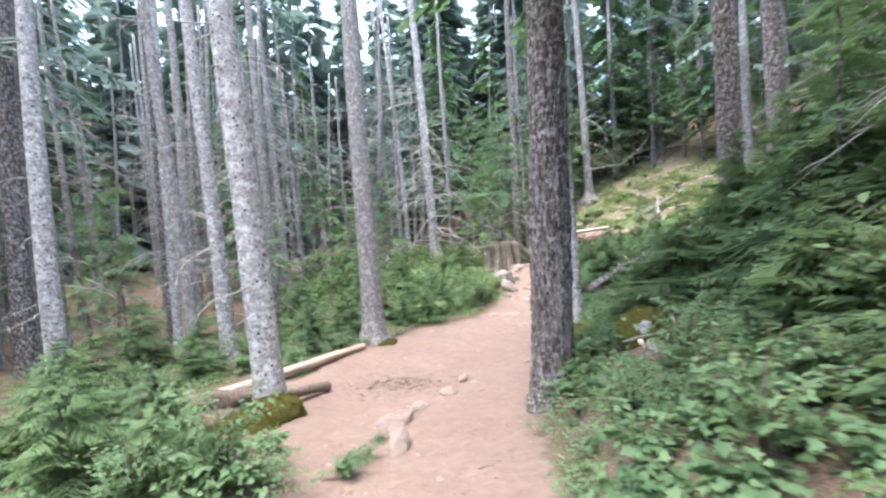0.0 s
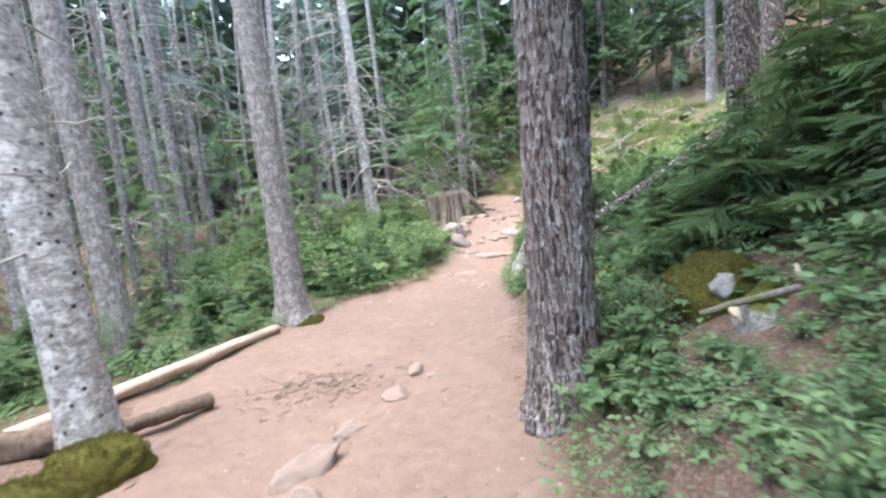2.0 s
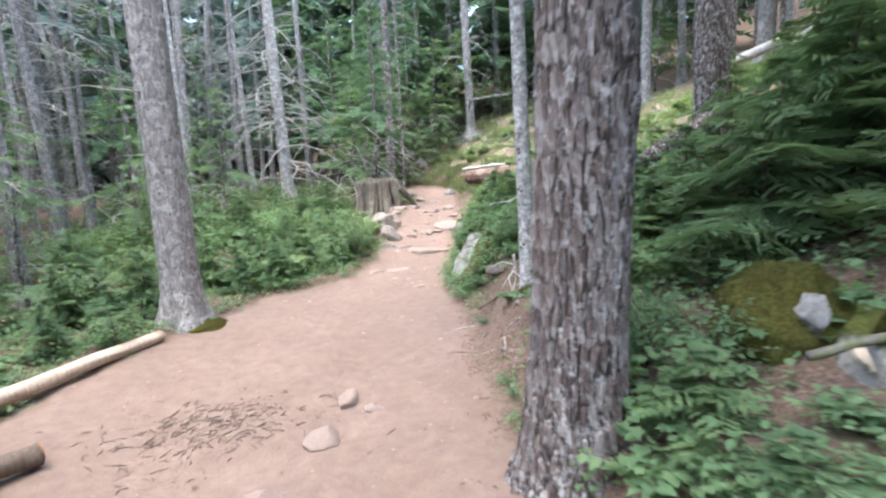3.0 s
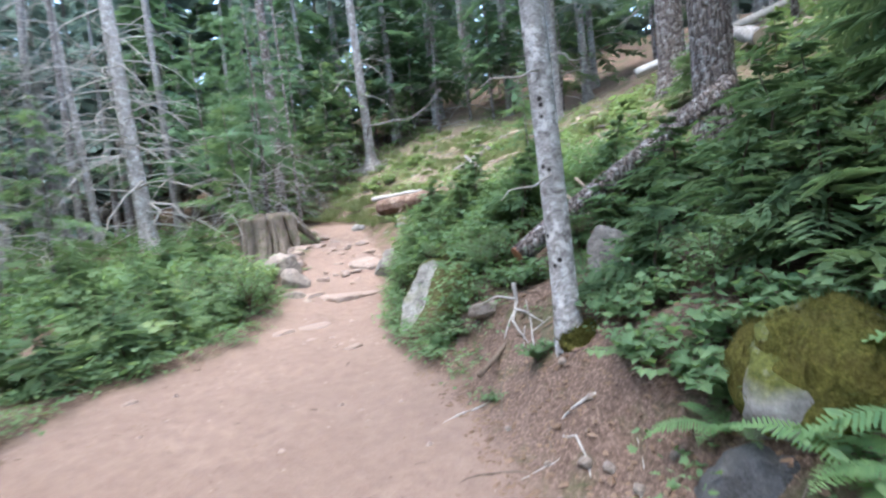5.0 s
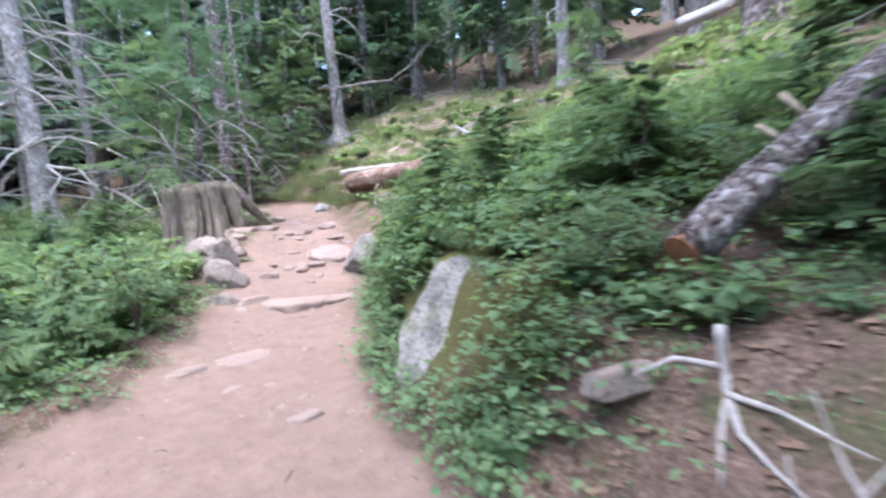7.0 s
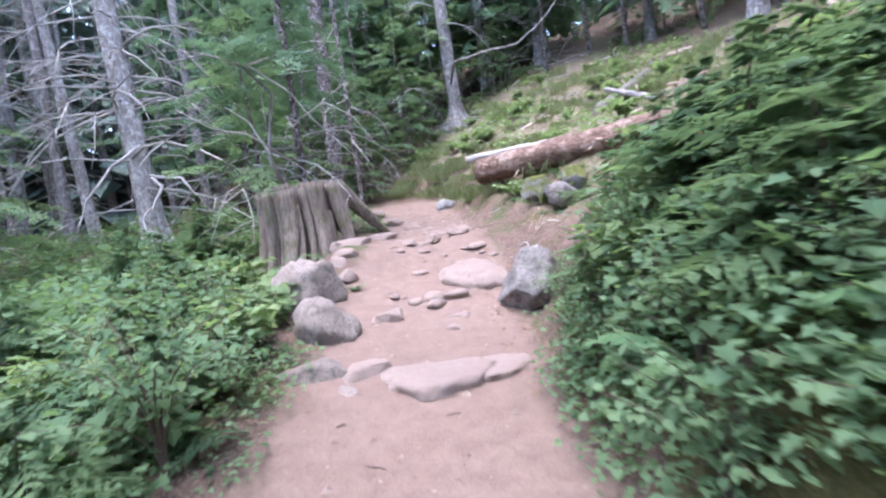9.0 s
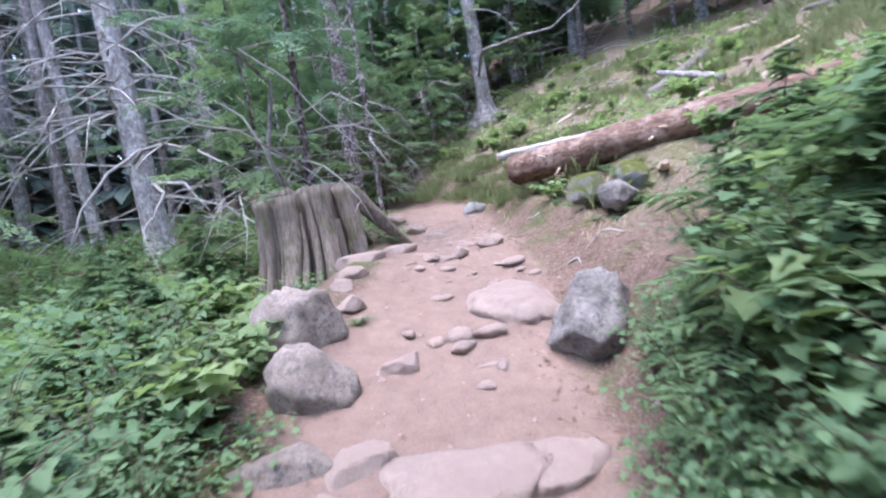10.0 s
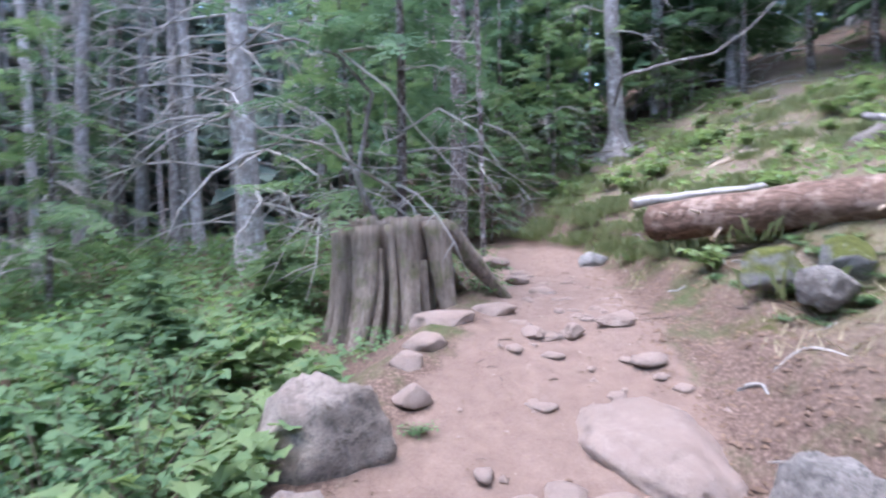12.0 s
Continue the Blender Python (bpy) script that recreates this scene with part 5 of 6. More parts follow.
TUFTS = [grass_tuft(1), grass_tuft(2)]
for k in range(46):
    y = GREEN.uniform(22.7, 28)
    x = trail_right(y) + GREEN.uniform(0.15, 1.3)
    thing("grass_tuft", "tuft of green grass at the foot of the slope", "grass", Matrix.Translation(on_ground(x, y)) @ pose(0, 0, 0, 0, 0, k * 47) @ Matrix.Scale(GREEN.uniform(0.6, 1.1), 4), "grass on the slope", "", TUFTS[k % 2])
for k in range(110):
    x, y = GREEN.uniform(6.2, 13), GREEN.uniform(15, 29)
    if x < trail_right(y) + (0.5 if y > 19.5 else 3.2):
        continue
    thing("grass_tuft", "tuft of pale green grass on the open slope", "grass", Matrix.Translation(on_ground(x, y)) @ pose(0, 0, 0, 0, 0, k * 40) @ Matrix.Scale(GREEN.uniform(0.7, 1.3), 4), "grass on the slope", "", TUFTS[k % 2])
for k in range(75):
    x, y = GREEN.uniform(6.0, 13), GREEN.uniform(13, 29)
    if x < trail_right(y) + (0.6 if y > 19.5 else 2.8):
        continue
    plant(x, y, 4, GREEN.uniform(0.4, 0.8), k * 50, "pale leafy plant on the open slope", 0, "plants on the open slope")


# ---- the woods ----
def far_crown(name, tall, reach, z0, count, seed, mat, blade=0.4):
    """Boughs of a tall conifer: many drooping flat sprays, each a fan of slim blades."""
    rnd = random.Random(seed)
    v, f = [], []
    for k in range(count):
        s = rnd.random() ** 0.8
        z = z0 + (tall - z0) * s
        r = reach * (1 - s) ** 0.7 * rnd.uniform(0.55, 1.1) + 0.25
        a = rnd.uniform(0, 360)
        m = pose(0, 0, z, 0, 0, a) @ pose(0, 0, 0, rnd.uniform(-20, 20), rnd.uniform(0, 30), 0)
        n = max(6, int(r / 0.15))
        for j in range(n):
            u = 0.2 + 0.8 * (j + rnd.random()) / n
            base = Vector((r * u, 0, -0.25 * r * u * u))
            bl = blade * (0.4 + 0.6 * math.sin(math.pi * min(1, u))) * rnd.uniform(0.6, 1.2)
            for e in (-1, 1):
                ang = e * radians(rnd.uniform(30, 65))
                d = Vector((math.cos(ang), math.sin(ang), rnd.uniform(-0.5, -0.05)))
                q = Vector((-d.y, d.x, 0)) * bl * 0.1
                for g in range(2):
                    b = base + d * bl * (0.05 + 0.45 * g)
                    i = len(v)
                    for p in (b - q * 1.2, b + d * bl * 0.35 - q * 2.2, b + d * bl * 0.6, b + d * bl * 0.35 + q * 2.2, b + q * 1.2):
                        v.append(tuple(m @ p))
                    f.append((i, i + 1, i + 2))
                    f.append((i, i + 2, i + 4))
                    f.append((i + 2, i + 3, i + 4))
    return data_mesh(name, v, f, mat)


WOOD_TREES = []
for k, (tall, reach, z0, count, r) in enumerate(((13, 2.3, 3.0, 66, 0.17), (16, 2.6, 5.0, 66, 0.21), (10, 2.1, 1.2, 72, 0.13), (17, 2.4, 7.0, 56, 0.19))):
    t = thing("tall_conifer", "tall conifer with green boughs in the woods", "tree", Matrix.Translation((0, 0, 0)), "conifers of the woods")
    part("trunk", trunk_mesh("trunk", tall, r, 0.04, (0.01 * (k - 1), 0.01), BARK_FAR if k % 2 else BARK_GREY, 0.3, 0.0, 12, k), t)
    # all but the low-crowned tree wear the haze-tinted needles
    part("crown", far_crown("crown", tall + 0.3, reach, z0, count, 40 + k, NEEDLE_HAZE if k != 2 else NEEDLE), t)
    add_branches(t, 14, 1.0, z0 + 3, r, (0, 0), 50 + k, (1, 2, 5), 1.0)
    WOOD_TREES.append(t)
WOODS = random.Random(11)
SPOTS = []


def clear_of_trail(x, y, room):
    return not (-2 < y < 33 and trail_left(y) - room < x < trail_right(y) + room)


tries = 0
while len(SPOTS) < 80 and tries < 9000:
    tries += 1
    x, y = WOODS.uniform(-30, 30), WOODS.uniform(3, 52)
    if not clear_of_trail(x, y, 4.2) or any(math.hypot(x - a, y - b) < 1.7 for a, b in SPOTS):
        continue
    if -9 < x < 3 and 3 < y < 20 or 3 < x < 13 and 2 < y < 29:
        continue
    SPOTS.append((x, y))
for k, (x, y) in enumerate(SPOTS):
    m = Matrix.Translation(on_ground(x, y, -0.05)) @ pose(0, 0, 0, 0, 0, WOODS.uniform(0, 360)) @ Matrix.Scale(WOODS.uniform(0.95, 1.3), 4)
    if k < len(WOOD_TREES):
        WOOD_TREES[k].matrix_basis = m
    else:
        copy_thing(WOOD_TREES[WOODS.choice((0, 0, 1, 2, 2, 3))], m)
# the four at x 6 to 13, y 2 to 8 are unseen, added as shade trees
for x, y, k in ((8.5, 33.5, 2), (6.2, 35.5, 0), (4.5, 38.0, 2), (10.5, 36.5, 0), (2.0, 37.0, 2), (12.2, 33.5, 2), (-1.5, 36.5, 0), (14.5, 32.0, 2), (16.5, 28.0, 0), (18.0, 24.0, 2), (17.5, 17.5, 0), (7.6, 40.0, 0), (8.2, 7.0, 3), (9.4, 2.6, 1), (12.2, 7.2, 3), (6.6, 2.2, 3), (7.2, 32.4, 2), (12.4, 34.0, 2), (13.6, 31.0, 2), (15.4, 27.0, 2)):
    copy_thing(WOOD_TREES[k], Matrix.Translation(on_ground(x, y, -0.05)) @ pose(0, 0, 0, 0, 0, x * 70))

# unseen crowns added high on two trunks to shade the trail and right bank
SHADE_CROWNS = [far_crown("crown", 15.5, 3.4, 8.2, 85, 71, NEEDLE, 0.55), far_crown("crown", 14.0, 3.6, 7.4, 70, 72, NEEDLE, 0.55)]
for k, ob in enumerate((DARK_TREE, SLIM_TREE)):
    part("crown", SHADE_CROWNS[k % 2], ob, "green needles added out of view above the trail to shade it", Matrix.Translation((1.0, -2.0, -1.0)) if k == 0 else None)

# bare trunks between them
BARE = []
for k, (r, tall, count) in enumerate(((0.09, 11, 26), (0.13, 13, 30), (0.16, 14, 30))):
    BARE.append(tree(-6.6 - 2.3 * k, 21.0 + 2 * k, r, "thin grey conifer trunk with many dead branches", BARK_GREY if k != 1 else BARK_FAR, (-0.02 + 0.02 * k, 0.01), tall, 0.4, 0.3, 0.0, 12, 90 + k, count, 0.8, 9, (1, 2, 5, 3), 1.0, 0.05, "tree", "bare trunks in the woods"))
placed = 0
while placed < 46:
    x, y = WOODS.uniform(-17, 2.5), WOODS.uniform(13.5, 38)
    if x > trail_left(y) - 4.0 or x > -6 and 17 < y < 27 or any(math.hypot(x - a, y - b) < 0.7 for a, b in SPOTS):
        continue
    copy_thing(BARE[placed % 3], Matrix.Translation(on_ground(x, y, -0.05)) @ pose(0, 0, 0, WOODS.uniform(-3, 3), WOODS.uniform(-3, 3), WOODS.uniform(0, 360)))
    SPOTS.append((x, y))
    placed += 1


# young conifers on the stump, on the slopes and between the trunks
YOUNG = []
for k, (tall, r, reach, z0, levels, per) in enumerate(((7.0, 0.085, 2.3, 1.9, 38, 5), (5.0, 0.055, 1.9, 0.7, 36, 5), (3.2, 0.04, 1.25, 0.4, 30, 5))):
    YOUNG.append((thin_stem(tall, r, k, BARK_DARK), bough_crown(tall, reach, z0, levels, 61 + k, NEEDLE_NEAR if k else NEEDLE), r))


def young_conifer(x, y, kind, size, turn, label, z=None, dead=6):
    t = thing("young_conifer", label, "tree", Matrix.Translation((x, y, height(x, y) - 0.05 if z is None else z)) @ pose(0, 0, 0, 0, 0, turn) @ Matrix.Scale(size, 4), "young conifers")
    part("trunk", YOUNG[kind][0], t)
    part("crown", YOUNG[kind][1], t)
    add_branches(t, dead, 0.5, 2.6, YOUNG[kind][2], (0, 0), int(turn), (1, 2, 3), 0.9)


young_conifer(3.05, 22.75, 0, 0.95, 61, "young conifer rooted on top of the old stump", 0.75, 10)
for x, y, kind, size in ((4.3, 4.0, 1, 0.85), (4.1, 5.4, 2, 0.95), (3.9, 2.7, 2, 1.0), (5.0, 5.8, 1, 0.9)):
    young_conifer(x, y, kind, size, x * 83, "dark hemlock with drooping boughs over the shrubs", None, 4)
for x, y, size in ((4.3, 27.4, 0.75), (5.2, 27.9, 0.8), (6.1, 28.3, 0.75), (7.0, 28.5, 0.85), (7.7, 28.9, 0.7), (3.3, 26.8, 0.8), (5.7, 29.2, 1.0), (4.7, 28.8, 1.0)):
    young_conifer(x, y, 2, size, x * 91, "small dark conifer at the bend of the trail", None, 5)
young_conifer(2.3, 23.3, 1, 1.0, 130, "young conifer behind the old stump", None, 10)
for x, y, kind, size in ((4.0, 29.0, 0, 1.1), (7.4, 33.0, 0, 1.2), (2.2, 29.8, 0, 1.1), (12.6, 31.5, 0, 1.0), (-4.5, 22.0, 1, 1.0), (-2.2, 24.2, 1, 1.0), (5.4, 33.5, 0, 1.2), (10.0, 34.5, 0, 1.2), (0.2, 33.5, 0, 1.3), (-3.6, 29, 0, 1.0),
                         (-6.5, 19.5, 1, 1.0), (-8.5, 22.5, 0, 1.0), (-11.5, 18.5, 1, 1.2), (-6.0, 26.0, 0, 1.1), (-10.5, 25.5, 0, 1.2), (-13.5, 14.5, 1, 1.2), (-9.2, 15.2, 2, 1.1), (-13.0, 10.5, 1, 1.2), (-10.2, 9.0, 1, 1.0), (-15.5, 20.5, 0, 1.2), (-8.4, 7.4, 2, 1.2), (-11.5, 5.4, 1, 1.1),
                         (7.6, 9.0, 1, 1.0), (6.5, 5.6, 1, 1.0), (9.0, 10.5, 1, 1.1), (10.5, 8.0, 0, 1.0), (12.5, 13.5, 0, 1.0), (14.5, 17.0, 0, 1.1), (15.5, 25.0, 0, 1.1), (14.5, 29.0, 0, 1.1), (17.5, 20.5, 0, 1.1),
                         (8.6, 4.0, 1, 1.0), (13.2, 10.2, 0, 1.0), (9.5, 6.2, 1, 1.1), (5.9, 14.6, 2, 0.6), (16.5, 14.0, 0, 1.1), (5.9, 36.5, 0, 1.3), (2.8, 35.5, 0, 1.3), (8.6, 37, 0, 1.3), (5.4, 30.4, 1, 1.0), (6.8, 31.8, 1, 1.1), (8.2, 31.6, 1, 1.0), (4.4, 31.4, 1, 1.2), (2.8, 27.4, 1, 0.9), (-5.0, 16.4, 2, 1.0), (-7.2, 17.6, 2, 1.1), (-8.4, 12.6, 2, 0.9), (-3.4, 20.6, 2, 1.1), (-3.0, 22.6, 2, 0.9), (7.3, 29.8, 1, 1.1), (6.2, 31.0, 0, 1.1), (8.7, 30.2, 1, 1.1), (9.2, 32.4, 0, 1.1), (11.4, 31.2, 0, 1.1), (13.0, 29.6, 0, 1.0), (14.6, 27.2, 0, 1.0), (12.4, 32.8, 1, 1.2), (15.0, 23.0, 1, 1.2), (3.2, 30.6, 1, 1.2)):
    young_conifer(x, y, kind, size, x * 37 + y * 11, "young conifer with drooping green sprays in the woods")

CREST = random.Random(53)
for k in range(26):
    x, y = CREST.uniform(10.6, 19), CREST.uniform(24, 37)
    if y < 29.6 and x < 14.6 or math.hypot(x - 10, y - 30.8) < 1.0:
        continue
    young_conifer(x, y, 2 if k % 3 else 1, CREST.uniform(0.7, 1.1), k * 53, "small dark conifer at the edge of the woods above the slope", None, 2)


# ---- low growth between the shrubs, too thick to count ----
def undergrowth():
    rnd = random.Random(17)
    banks = []
    for kind in range(4):
        v, f = [], []
        for k in range(38):
            a, d = rnd.uniform(0, 6.283), rnd.random() ** 0.6 * 0.27
            m = pose(math.cos(a) * d, math.sin(a) * d, rnd.uniform(0.03, 0.1 + 0.07 * kind), rnd.uniform(-30, 30), rnd.uniform(-15, 40), rnd.uniform(0, 360))
            leaf_fan(v, f, m, rnd.uniform(0.026, 0.058) * (1 + 0.12 * kind), 3 if kind % 2 == 0 else 5)
        banks.append((np.array(v), f))
    verts, faces, base = [], [], 0
    for k in range(3600):
        y = rnd.uniform(2, 26) if k < 2900 else rnd.uniform(12.5, 17)
        if k < 2900 and rnd.random() < 0.55:
            d = rnd.random() ** 1.5 * 9
            x = trail_left(y) - d - 0.02
            if 6.3 < y < 10.6 and d < 1.2 or 18.7 < y < 22.6 and d < 0.8 or math.hypot(x - 2.95, y - 22.3) < 1.1 or math.hypot(x - 2.6, y - 18.6) < 0.6:
                continue
        else:
            d = rnd.random() ** 1.3 * 4.0
            x = trail_right(y) + 0.12 + d
            if (9.4 < y < 11.9 and d < 0.75) or (17 < y < 18.6 and d < 1.2) or y > 18.6 or math.hypot(x - 5.2, y - 16.2) < 0.6 or math.hypot(x - 1.7, y - 7.42) < 0.4 or (x < 3.6 and 13.1 < y < 14.2 and d > 0.15) or math.hypot(x - 2.75, y - 6.6) < 0.45:
                continue
        co, fs = banks[rnd.choice((0, 1, 2, 3) if d > 0.35 else (0, 1))]
        mm = np.array(Matrix.Translation(on_ground(x, y, -0.02)) @ pose(0, 0, 0, 0, 0, rnd.uniform(0, 360)) @ Matrix.Scale(rnd.uniform(0.7, 1.3), 4))
        verts.append(co @ mm[:3, :3].T + mm[:3, 3])
        faces += [tuple(i + base for i in f) for f in fs]
        base += len(co)
    for k in range(700):
        x, y = rnd.uniform(-7, 2.4), rnd.uniform(18.8, 29)
        if math.hypot(x - 2.95, y - 22.3) < 1.2 or x > trail_left(y) - 0.8:
            continue
        co, fs = banks[rnd.randrange(4)]
        mm = np.array(Matrix.Translation(on_ground(x, y, 0.02)) @ pose(0, 0, 0, 0, 0, rnd.uniform(0, 360)) @ Matrix.Scale(rnd.uniform(1.3, 2.4), 4))
        verts.append(co @ mm[:3, :3].T + mm[:3, 3])
        faces += [tuple(i + base for i in f) for f in fs]
        base += len(co)
    me = data_mesh("undergrowth", np.concatenate(verts).tolist(), faces, LEAF)
    thing("undergrowth", "thick low green undergrowth along both sides of the trail", "undergrowth", None, "", "stuff", me)


undergrowth()


def slope_brush():
    """Ferns and low brush over the open hillside, too thick to count."""
    rnd = random.Random(19)
    v, f = [], []
    for k in range(1500):
        x, y = rnd.uniform(5.5, 16), rnd.uniform(11, 31)
        if x < trail_right(y) + (1.2 if y > 23 else 2.4) or wobble((x, y, 0), 0.55, 15) < -0.08 or y > 19 and rnd.random() < 0.35:
            continue
        size = rnd.uniform(0.7, 1.6)
        for e in range(20):
            a, d = rnd.uniform(0, 6.283), rnd.random() ** 0.6 * 0.3 * size
            m = Matrix.Translation(on_ground(x + math.cos(a) * d, y + math.sin(a) * d, rnd.uniform(0.02, 0.22) * size)) @ pose(0, 0, 0, rnd.uniform(-35, 35), rnd.uniform(-20, 45), rnd.uniform(0, 360))
            leaf_fan(v, f, m, rnd.uniform(0.05, 0.1) * size, 5)
    thing("slope_brush", "pale green low brush and ferns over the open hillside", "brush", None, "", "stuff", data_mesh("slope_brush", v, f, LEAF_PALE))


slope_brush()


def far_woods():
    """The woods beyond, too many to count: one object."""
    rnd = random.Random(3)
    tv, tf, cv, cf = [], [], [], []
    for k in range(520):
        a, d = rnd.uniform(0, 6.283) if k < 420 else rnd.uniform(1.5, 3.0), rnd.uniform(30, 75) if k < 420 else rnd.uniform(28, 48)
        x, y = d * math.cos(a), 14 + d * math.sin(a)
        z, tall = height(x, y), rnd.uniform(19, 28)
        r = rnd.uniform(0.12, 0.28)
        tube(tv, tf, [(x, y, z - 0.3), (x, y, z + tall)], [r, 0.05], 6)
        for j in range(70):
            s = rnd.random()
            zz = z + 1.0 + (tall - 1.0) * s
            rr = 2.8 * (1 - s) ** 0.7 + 0.3
            b = rnd.uniform(0, 6.283)
            c, q = math.cos(b), math.sin(b)
            for e in range(2):
                w, o = rnd.uniform(0.35, 0.8), rnd.uniform(-0.5, 0.5)
                i = len(cv)
                px, py = x + c * rr * 0.3 * e, y + q * rr * 0.3 * e
                cv += [(px, py, zz), (px + c * rr * 0.6 - q * w, py + q * rr * 0.6 + c * w, zz - 0.2 * rr + o * 0.3), (px + c * rr, py + q * rr, zz - 0.45 * rr), (px + c * rr * 0.6 + q * w, py + q * rr * 0.6 - c * w, zz - 0.2 * rr - o * 0.3)]
                cf.append((i, i + 1, i + 2))
                cf.append((i, i + 2, i + 3))
    t = thing("far_woods", "dense conifer woods in the distance, needles paled for haze", "woods", None, "", "stuff")
    part("trunks", data_mesh("trunks", tv, tf, BARK_FAR), t)
    # crowns in the pale bluish needle colour that imitates haze
    part("crown", data_mesh("crown", cv, cf, NEEDLE_HAZE), t)


far_woods()


# ---- litter on the ground ----
def scatter_litter():
    rnd = random.Random(8)
    v, f = [], []
    for k in range(520):
        if k < 360:
            x, y = rnd.gauss(-0.75, 0.5), rnd.gauss(9.75, 0.32)
        else:
            y = rnd.uniform(3, 24)
            x = rnd.uniform(trail_left(y), trail_right(y) + 0.9)
        a, l, r = rnd.uniform(0, 3.14), rnd.uniform(0.015, 0.065), rnd.uniform(0.002, 0.006)
        p, q = (x - math.cos(a) * l, y - math.sin(a) * l), (x + math.cos(a) * l, y + math.sin(a) * l)
        tube(v, f, [on_ground(*p, 0.004), on_ground((p[0] + q[0]) / 2 + 0.01, (p[1] + q[1]) / 2, 0.012), on_ground(*q, 0.006)], [r, r, r * 0.6], 4)
    thing("fallen_twigs", "scattered brown twigs and bark chips on the dirt", "twigs", None, "", "stuff", data_mesh("fallen_twigs", v, f, TWIG_DARK))
    v, f = [], []
    for k in range(1500):
        y = rnd.uniform(2.5, 26)
        x = rnd.uniform(trail_left(y) - 0.3, trail_right(y) + 1.2)
        s, a = rnd.uniform(0.008, 0.03), rnd.uniform(0, 6.28)
        c, q = math.cos(a) * s, math.sin(a) * s
        z = height(x, y) + 0.006
        i = len(v)
        v += [(x - c, y - q, z), (x + q * 0.5, y - c * 0.5, z + 0.006), (x + c, y + q, z + 0.003), (x - q * 0.5, y + c * 0.5, z + 0.008)]
        f.append((i, i + 1, i + 2, i + 3))
    thing("dry_leaves", "small dry leaves and needles strewn on the ground", "leaf litter", None, "", "stuff", data_mesh("dry_leaves", v, f, LITTER))
    v, f = [], []
    for k in range(500):
        y = rnd.uniform(3, 25)
        x = rnd.uniform(trail_left(y), trail_right(y) + 0.5)
        r = rnd.uniform(0.006, 0.02) if k < 420 else rnd.uniform(0.02, 0.045)
        z = height(x, y)
        i = len(v)
        for dx, dy, dz in ((1, 0, 0), (0.3, 0.9, 0.1), (-0.8, 0.5, 0), (-0.7, -0.6, 0.1), (0.4, -0.9, 0), (0.1, 0.1, 0.8)):
            v.append((x + dx * r * rnd.uniform(0.7, 1.3), y + dy * r * rnd.uniform(0.7, 1.3), z + dz * r))
        f += [(i + a, i + (a + 1) % 5, i + 5) for a in range(5)]
    thing("gravel", "small pale pebbles strewn on the dirt trail", "pebbles", None, "", "stuff", data_mesh("gravel", v, f, ROCK_PATH))


scatter_litter()


# ---- pale debris on the open slope ----
DEBRIS = random.Random(23)
for k in range(130):
    x, y = DEBRIS.uniform(6.6, 14), DEBRIS.uniform(13, 30)
    if x < trail_right(y) + (0.7 if y > 19.5 else 3.0):
        continue
    m = Matrix.Translation(on_ground(x, y, 0.05)) @ pose(0, 0, 0, 0, DEBRIS.uniform(-25, 10), DEBRIS.uniform(-60, 60)) @ Matrix.Scale(DEBRIS.uniform(0.6, 1.5), 4)
    thing("dead_branch", "bleached dead branch lying on the open slope", "branch", m, "dead branches on the slope", "", BRANCHES[DEBRIS.choice((1, 2, 3, 5))])


def dry_grass():
    """Straw, dead stems and chips over the open slope, too fine to count."""
    rnd = random.Random(31)
    v, f = [], []
    for k in range(18000):
        x, y = rnd.uniform(5.6, 15), rnd.uniform(12, 31)
        if x < trail_right(y) + (0.15 if y > 22.5 else 0.5 if y > 19 else 3.0):
            continue
        z, a = height(x, y), rnd.uniform(0, 6.283)
        l, w = rnd.uniform(0.05, 0.2), rnd.uniform(0.003, 0.009)
        c, q = math.cos(a), math.sin(a)
        lift = rnd.uniform(0.0, 0.6) * l
        i = len(v)
        v += [(x - q * w, y + c * w, z), (x + q * w, y - c * w, z), (x + c * l, y + q * l, height(x + c * l, y + q * l) + 0.01 + lift)]
        f.append((i, i + 1, i + 2))
    thing("dry_grass", "pale dry straw and dead stems over the open slope", "dry grass", None, "", "stuff", data_mesh("dry_grass", v, f, STRAW))


dry_grass()


def bank_debris():
    """Clods, chips and dead needles on the bare bank, too many to count."""
    rnd = random.Random(37)
    v, f = [], []
    for k in range(5200):
        y = rnd.uniform(8.4, 12.6) if k < 2200 else rnd.uniform(16.6, 25)
        x = trail_right(y) + rnd.uniform(-0.15, 1.0) ** 1 * (1.3 if k < 2200 else 2.0)
        r = rnd.uniform(0.006, 0.022) if rnd.random() < 0.85 else rnd.uniform(0.015, 0.03)
        z, a, long = height(x, y), rnd.uniform(0, 6.283), rnd.uniform(1.0, 2.2)
        c, q = math.cos(a), math.sin(a)
        i = len(v)
        for dx, dy, dz in ((1, 0, 0), (0.3, 0.8, 0.05), (-0.8, 0.5, 0), (-0.7, -0.6, 0.05), (0.4, -0.9, 0), (0.1, 0.1, 0.7)):
            dx, dy = dx * r * long * rnd.uniform(0.7, 1.3), dy * r * rnd.uniform(0.6, 1.2)
            v.append((x + dx * c - dy * q, y + dx * q + dy * c, z + dz * r))
        f += [(i + e, i + (e + 1) % 5, i + 5) for e in range(5)]
    thing("bank_litter", "brown clods, bark chips and dead needles on the bare bank", "litter", None, "", "stuff", data_mesh("bank_litter", v, f, LITTER))


bank_debris()


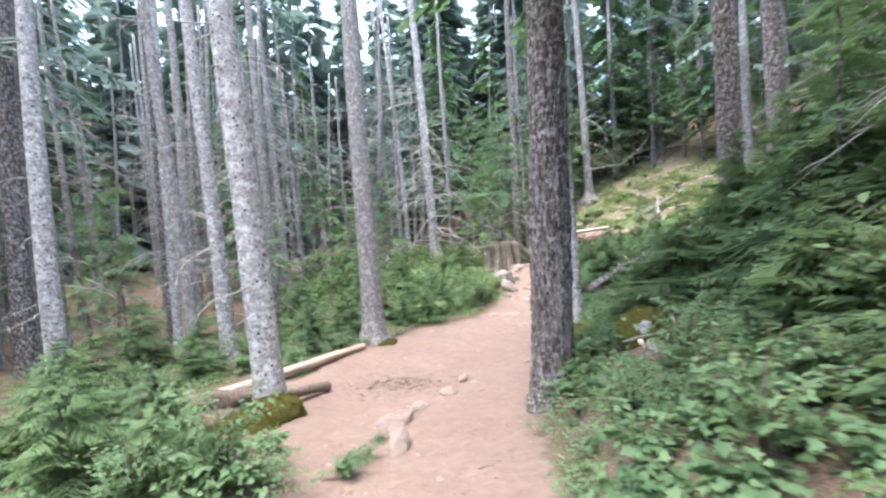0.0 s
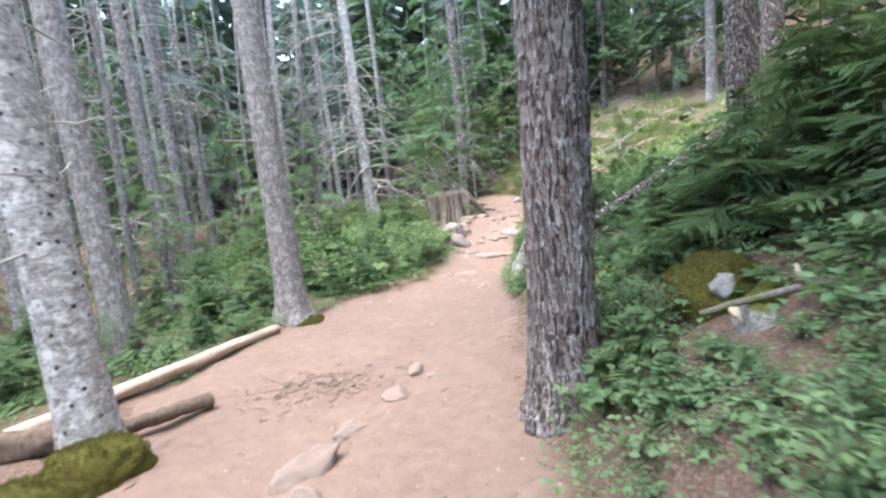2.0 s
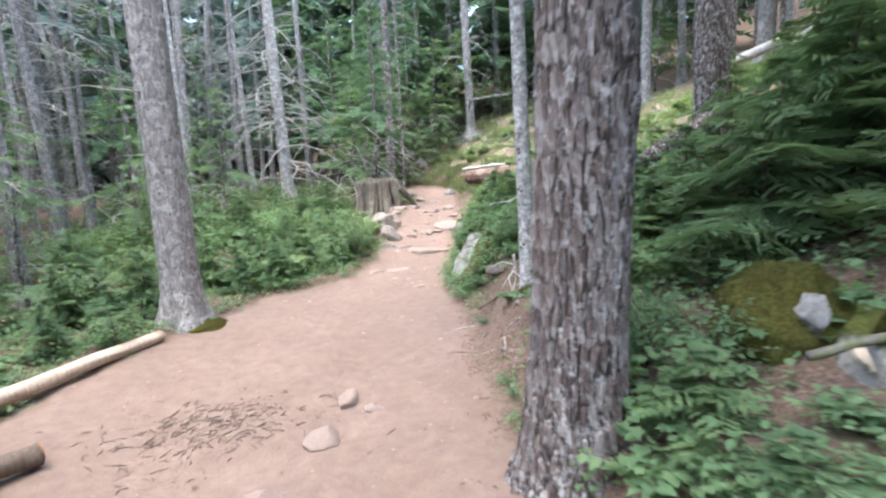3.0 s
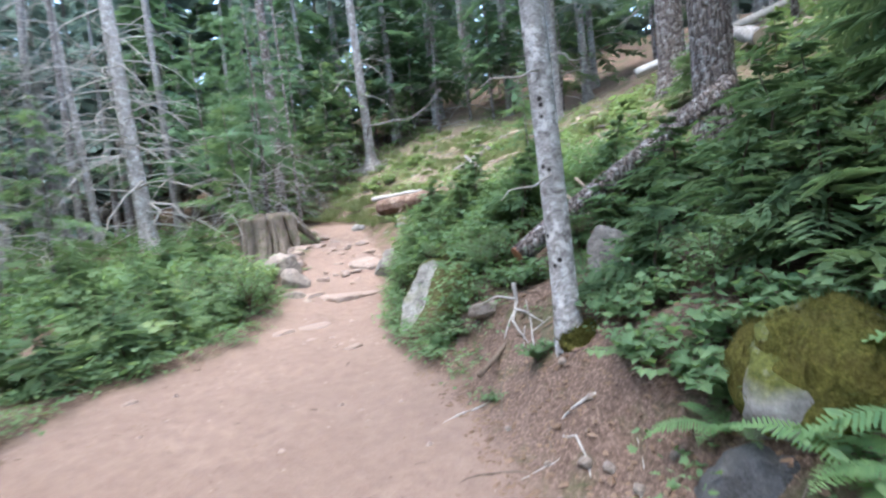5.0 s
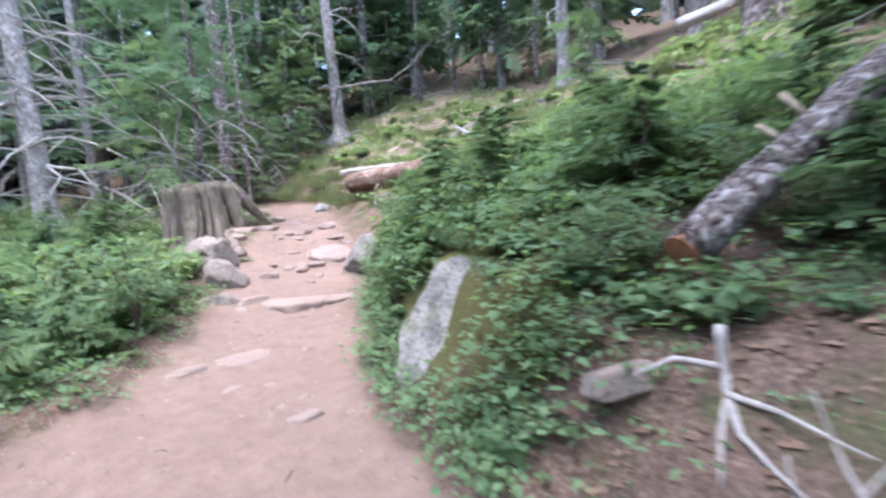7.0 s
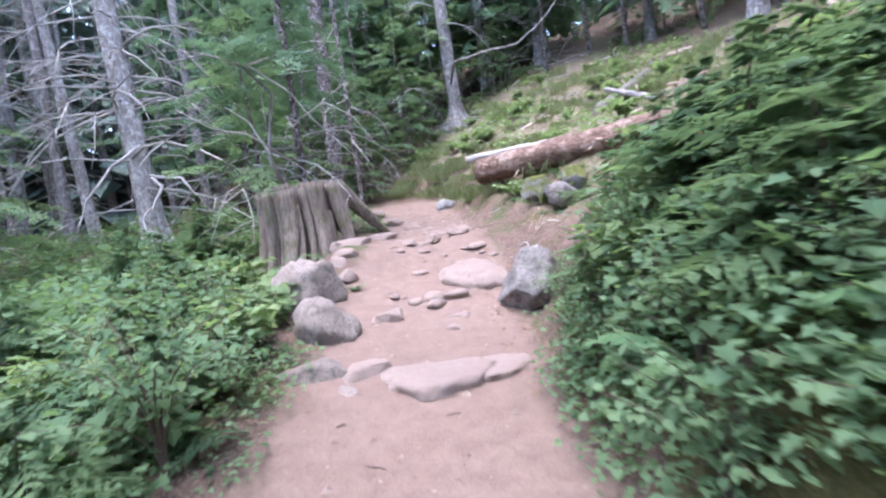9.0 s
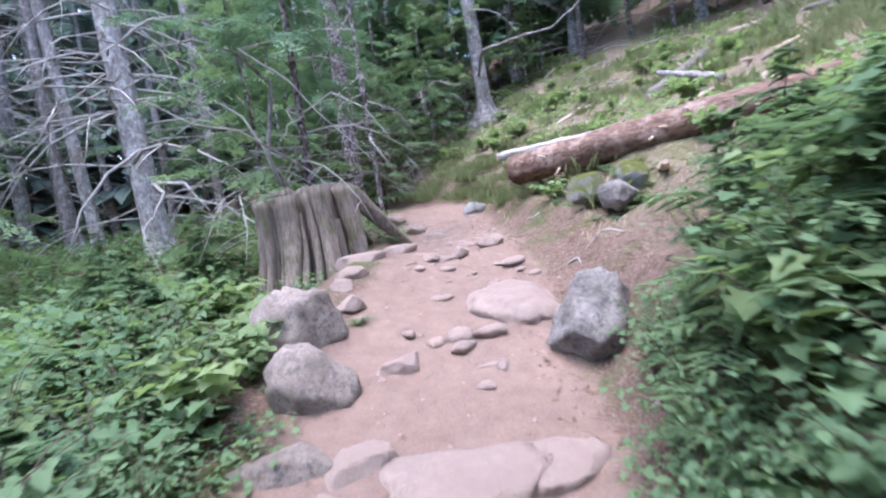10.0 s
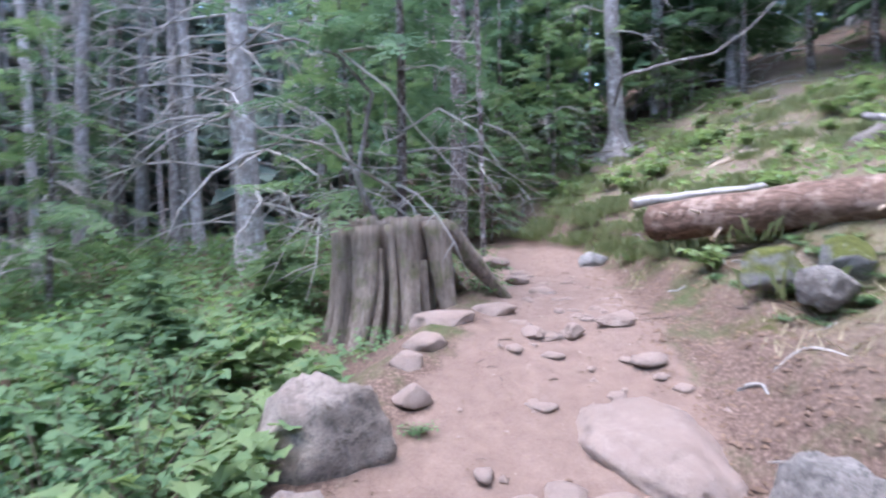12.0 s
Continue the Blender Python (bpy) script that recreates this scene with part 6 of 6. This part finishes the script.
def slope_grass():
    rnd = random.Random(43)
    v, f = [], []
    for k in range(14000):
        x, y = rnd.uniform(5.6, 14.5), rnd.uniform(18.6, 30)
        if x < trail_right(y) + (0.2 if y > 22.5 else 2.0) or wobble((x, y, 0), 0.9, 6) < 0.0:
            continue
        a, l = rnd.uniform(0, 6.283), rnd.uniform(0.06, 0.2)
        c, q, o = math.cos(a), math.sin(a), l * rnd.uniform(0.4, 1.2)
        z, w = height(x, y), 0.004
        i = len(v)
        mx, my = x + c * o * 0.4, y + q * o * 0.4
        v += [(x - q * w, y + c * w, z), (x + q * w, y - c * w, z), (mx + q * w * 0.8, my - c * w * 0.8, z + l * 0.75), (mx - q * w * 0.8, my + c * w * 0.8, z + l * 0.75), (x + c * o, y + q * o, z + l * 0.8)]
        f += [(i, i + 1, i + 2, i + 3), (i + 3, i + 2, i + 4)]
    thing("slope_grass", "thin pale green grass on the open slope", "grass", None, "", "stuff", data_mesh("slope_grass", v, f, GRASS))


slope_grass()


# ---- exposed roots in the cut banks ----
ROOTS = random.Random(67)


def exposed_root(x, y, length, r, heading):
    """A thin root that creeps down over the soil and dives back into it."""
    v, f, line = [], [], []
    n = 9
    for i in range(n):
        s = i / (n - 1)
        heading += ROOTS.uniform(-0.35, 0.35)
        line.append(on_ground(x, y, r * 0.3 - 0.05 * (abs(s - 0.5) * 2) ** 4))
        x, y = x + math.cos(heading) * length / n, y + math.sin(heading) * length / n
    tube(v, f, line, [r * (1 - 0.6 * i / (n - 1)) for i in range(n)], 6)
    return data_mesh("root", v, f, TWIG_DARK if ROOTS.random() < 0.6 else TWIG, True)


for k in range(44):
    y = ROOTS.uniform(8.9, 12.4) if k < 20 else ROOTS.uniform(18.2, 24.5)
    x = trail_right(y) + ROOTS.uniform(0.1, 1.2)
    thing("root", "thin brown root creeping over the bare bank", "root", None, "roots in the cut bank", "", exposed_root(x, y, ROOTS.uniform(0.25, 0.8), ROOTS.uniform(0.006, 0.018), ROOTS.uniform(2.0, 5.0)))


def wood_chunk(seed):
    """A split, splintered slab of dead wood."""
    rnd = random.Random(seed)
    v, f = [], []
    line = [(-0.5 + i * 0.25, 0.04 * rnd.uniform(-1, 1), 0.03 * rnd.uniform(-1, 1)) for i in range(5)]
    tube(v, f, line, [rnd.uniform(0.02, 0.05), 0.07, 0.08, 0.07, rnd.uniform(0.02, 0.06)], 7, lambda q, i: (0.55 + 0.45 * abs(math.cos(q))) * (1 + 0.3 * wobble((q, i, 0), 1.1, seed)))
    return data_mesh("wood_chunk", v, f, PALE_WOOD if seed % 3 else OLD_LOG)


CHUNKS = [wood_chunk(s) for s in range(6)]
for k in range(110):
    x, y = DEBRIS.uniform(6.9, 14), DEBRIS.uniform(13, 30.5)
    if x < trail_right(y) + (1.0 if y > 19.5 else 3.2):
        continue
    m = Matrix.Translation(on_ground(x, y, 0.03)) @ pose(0, 0, 0, DEBRIS.uniform(0, 360), DEBRIS.uniform(-30, 5), DEBRIS.uniform(-70, 70)) @ Matrix.Scale(DEBRIS.uniform(0.25, 0.95), 4)
    thing("wood_chunk", "splintered slab of dead wood lying on the open slope" if k % 6 % 3 else "dark mossy slab of rotting wood on the open slope", "wood", m, "broken wood on the slope", "", CHUNKS[k % 6])
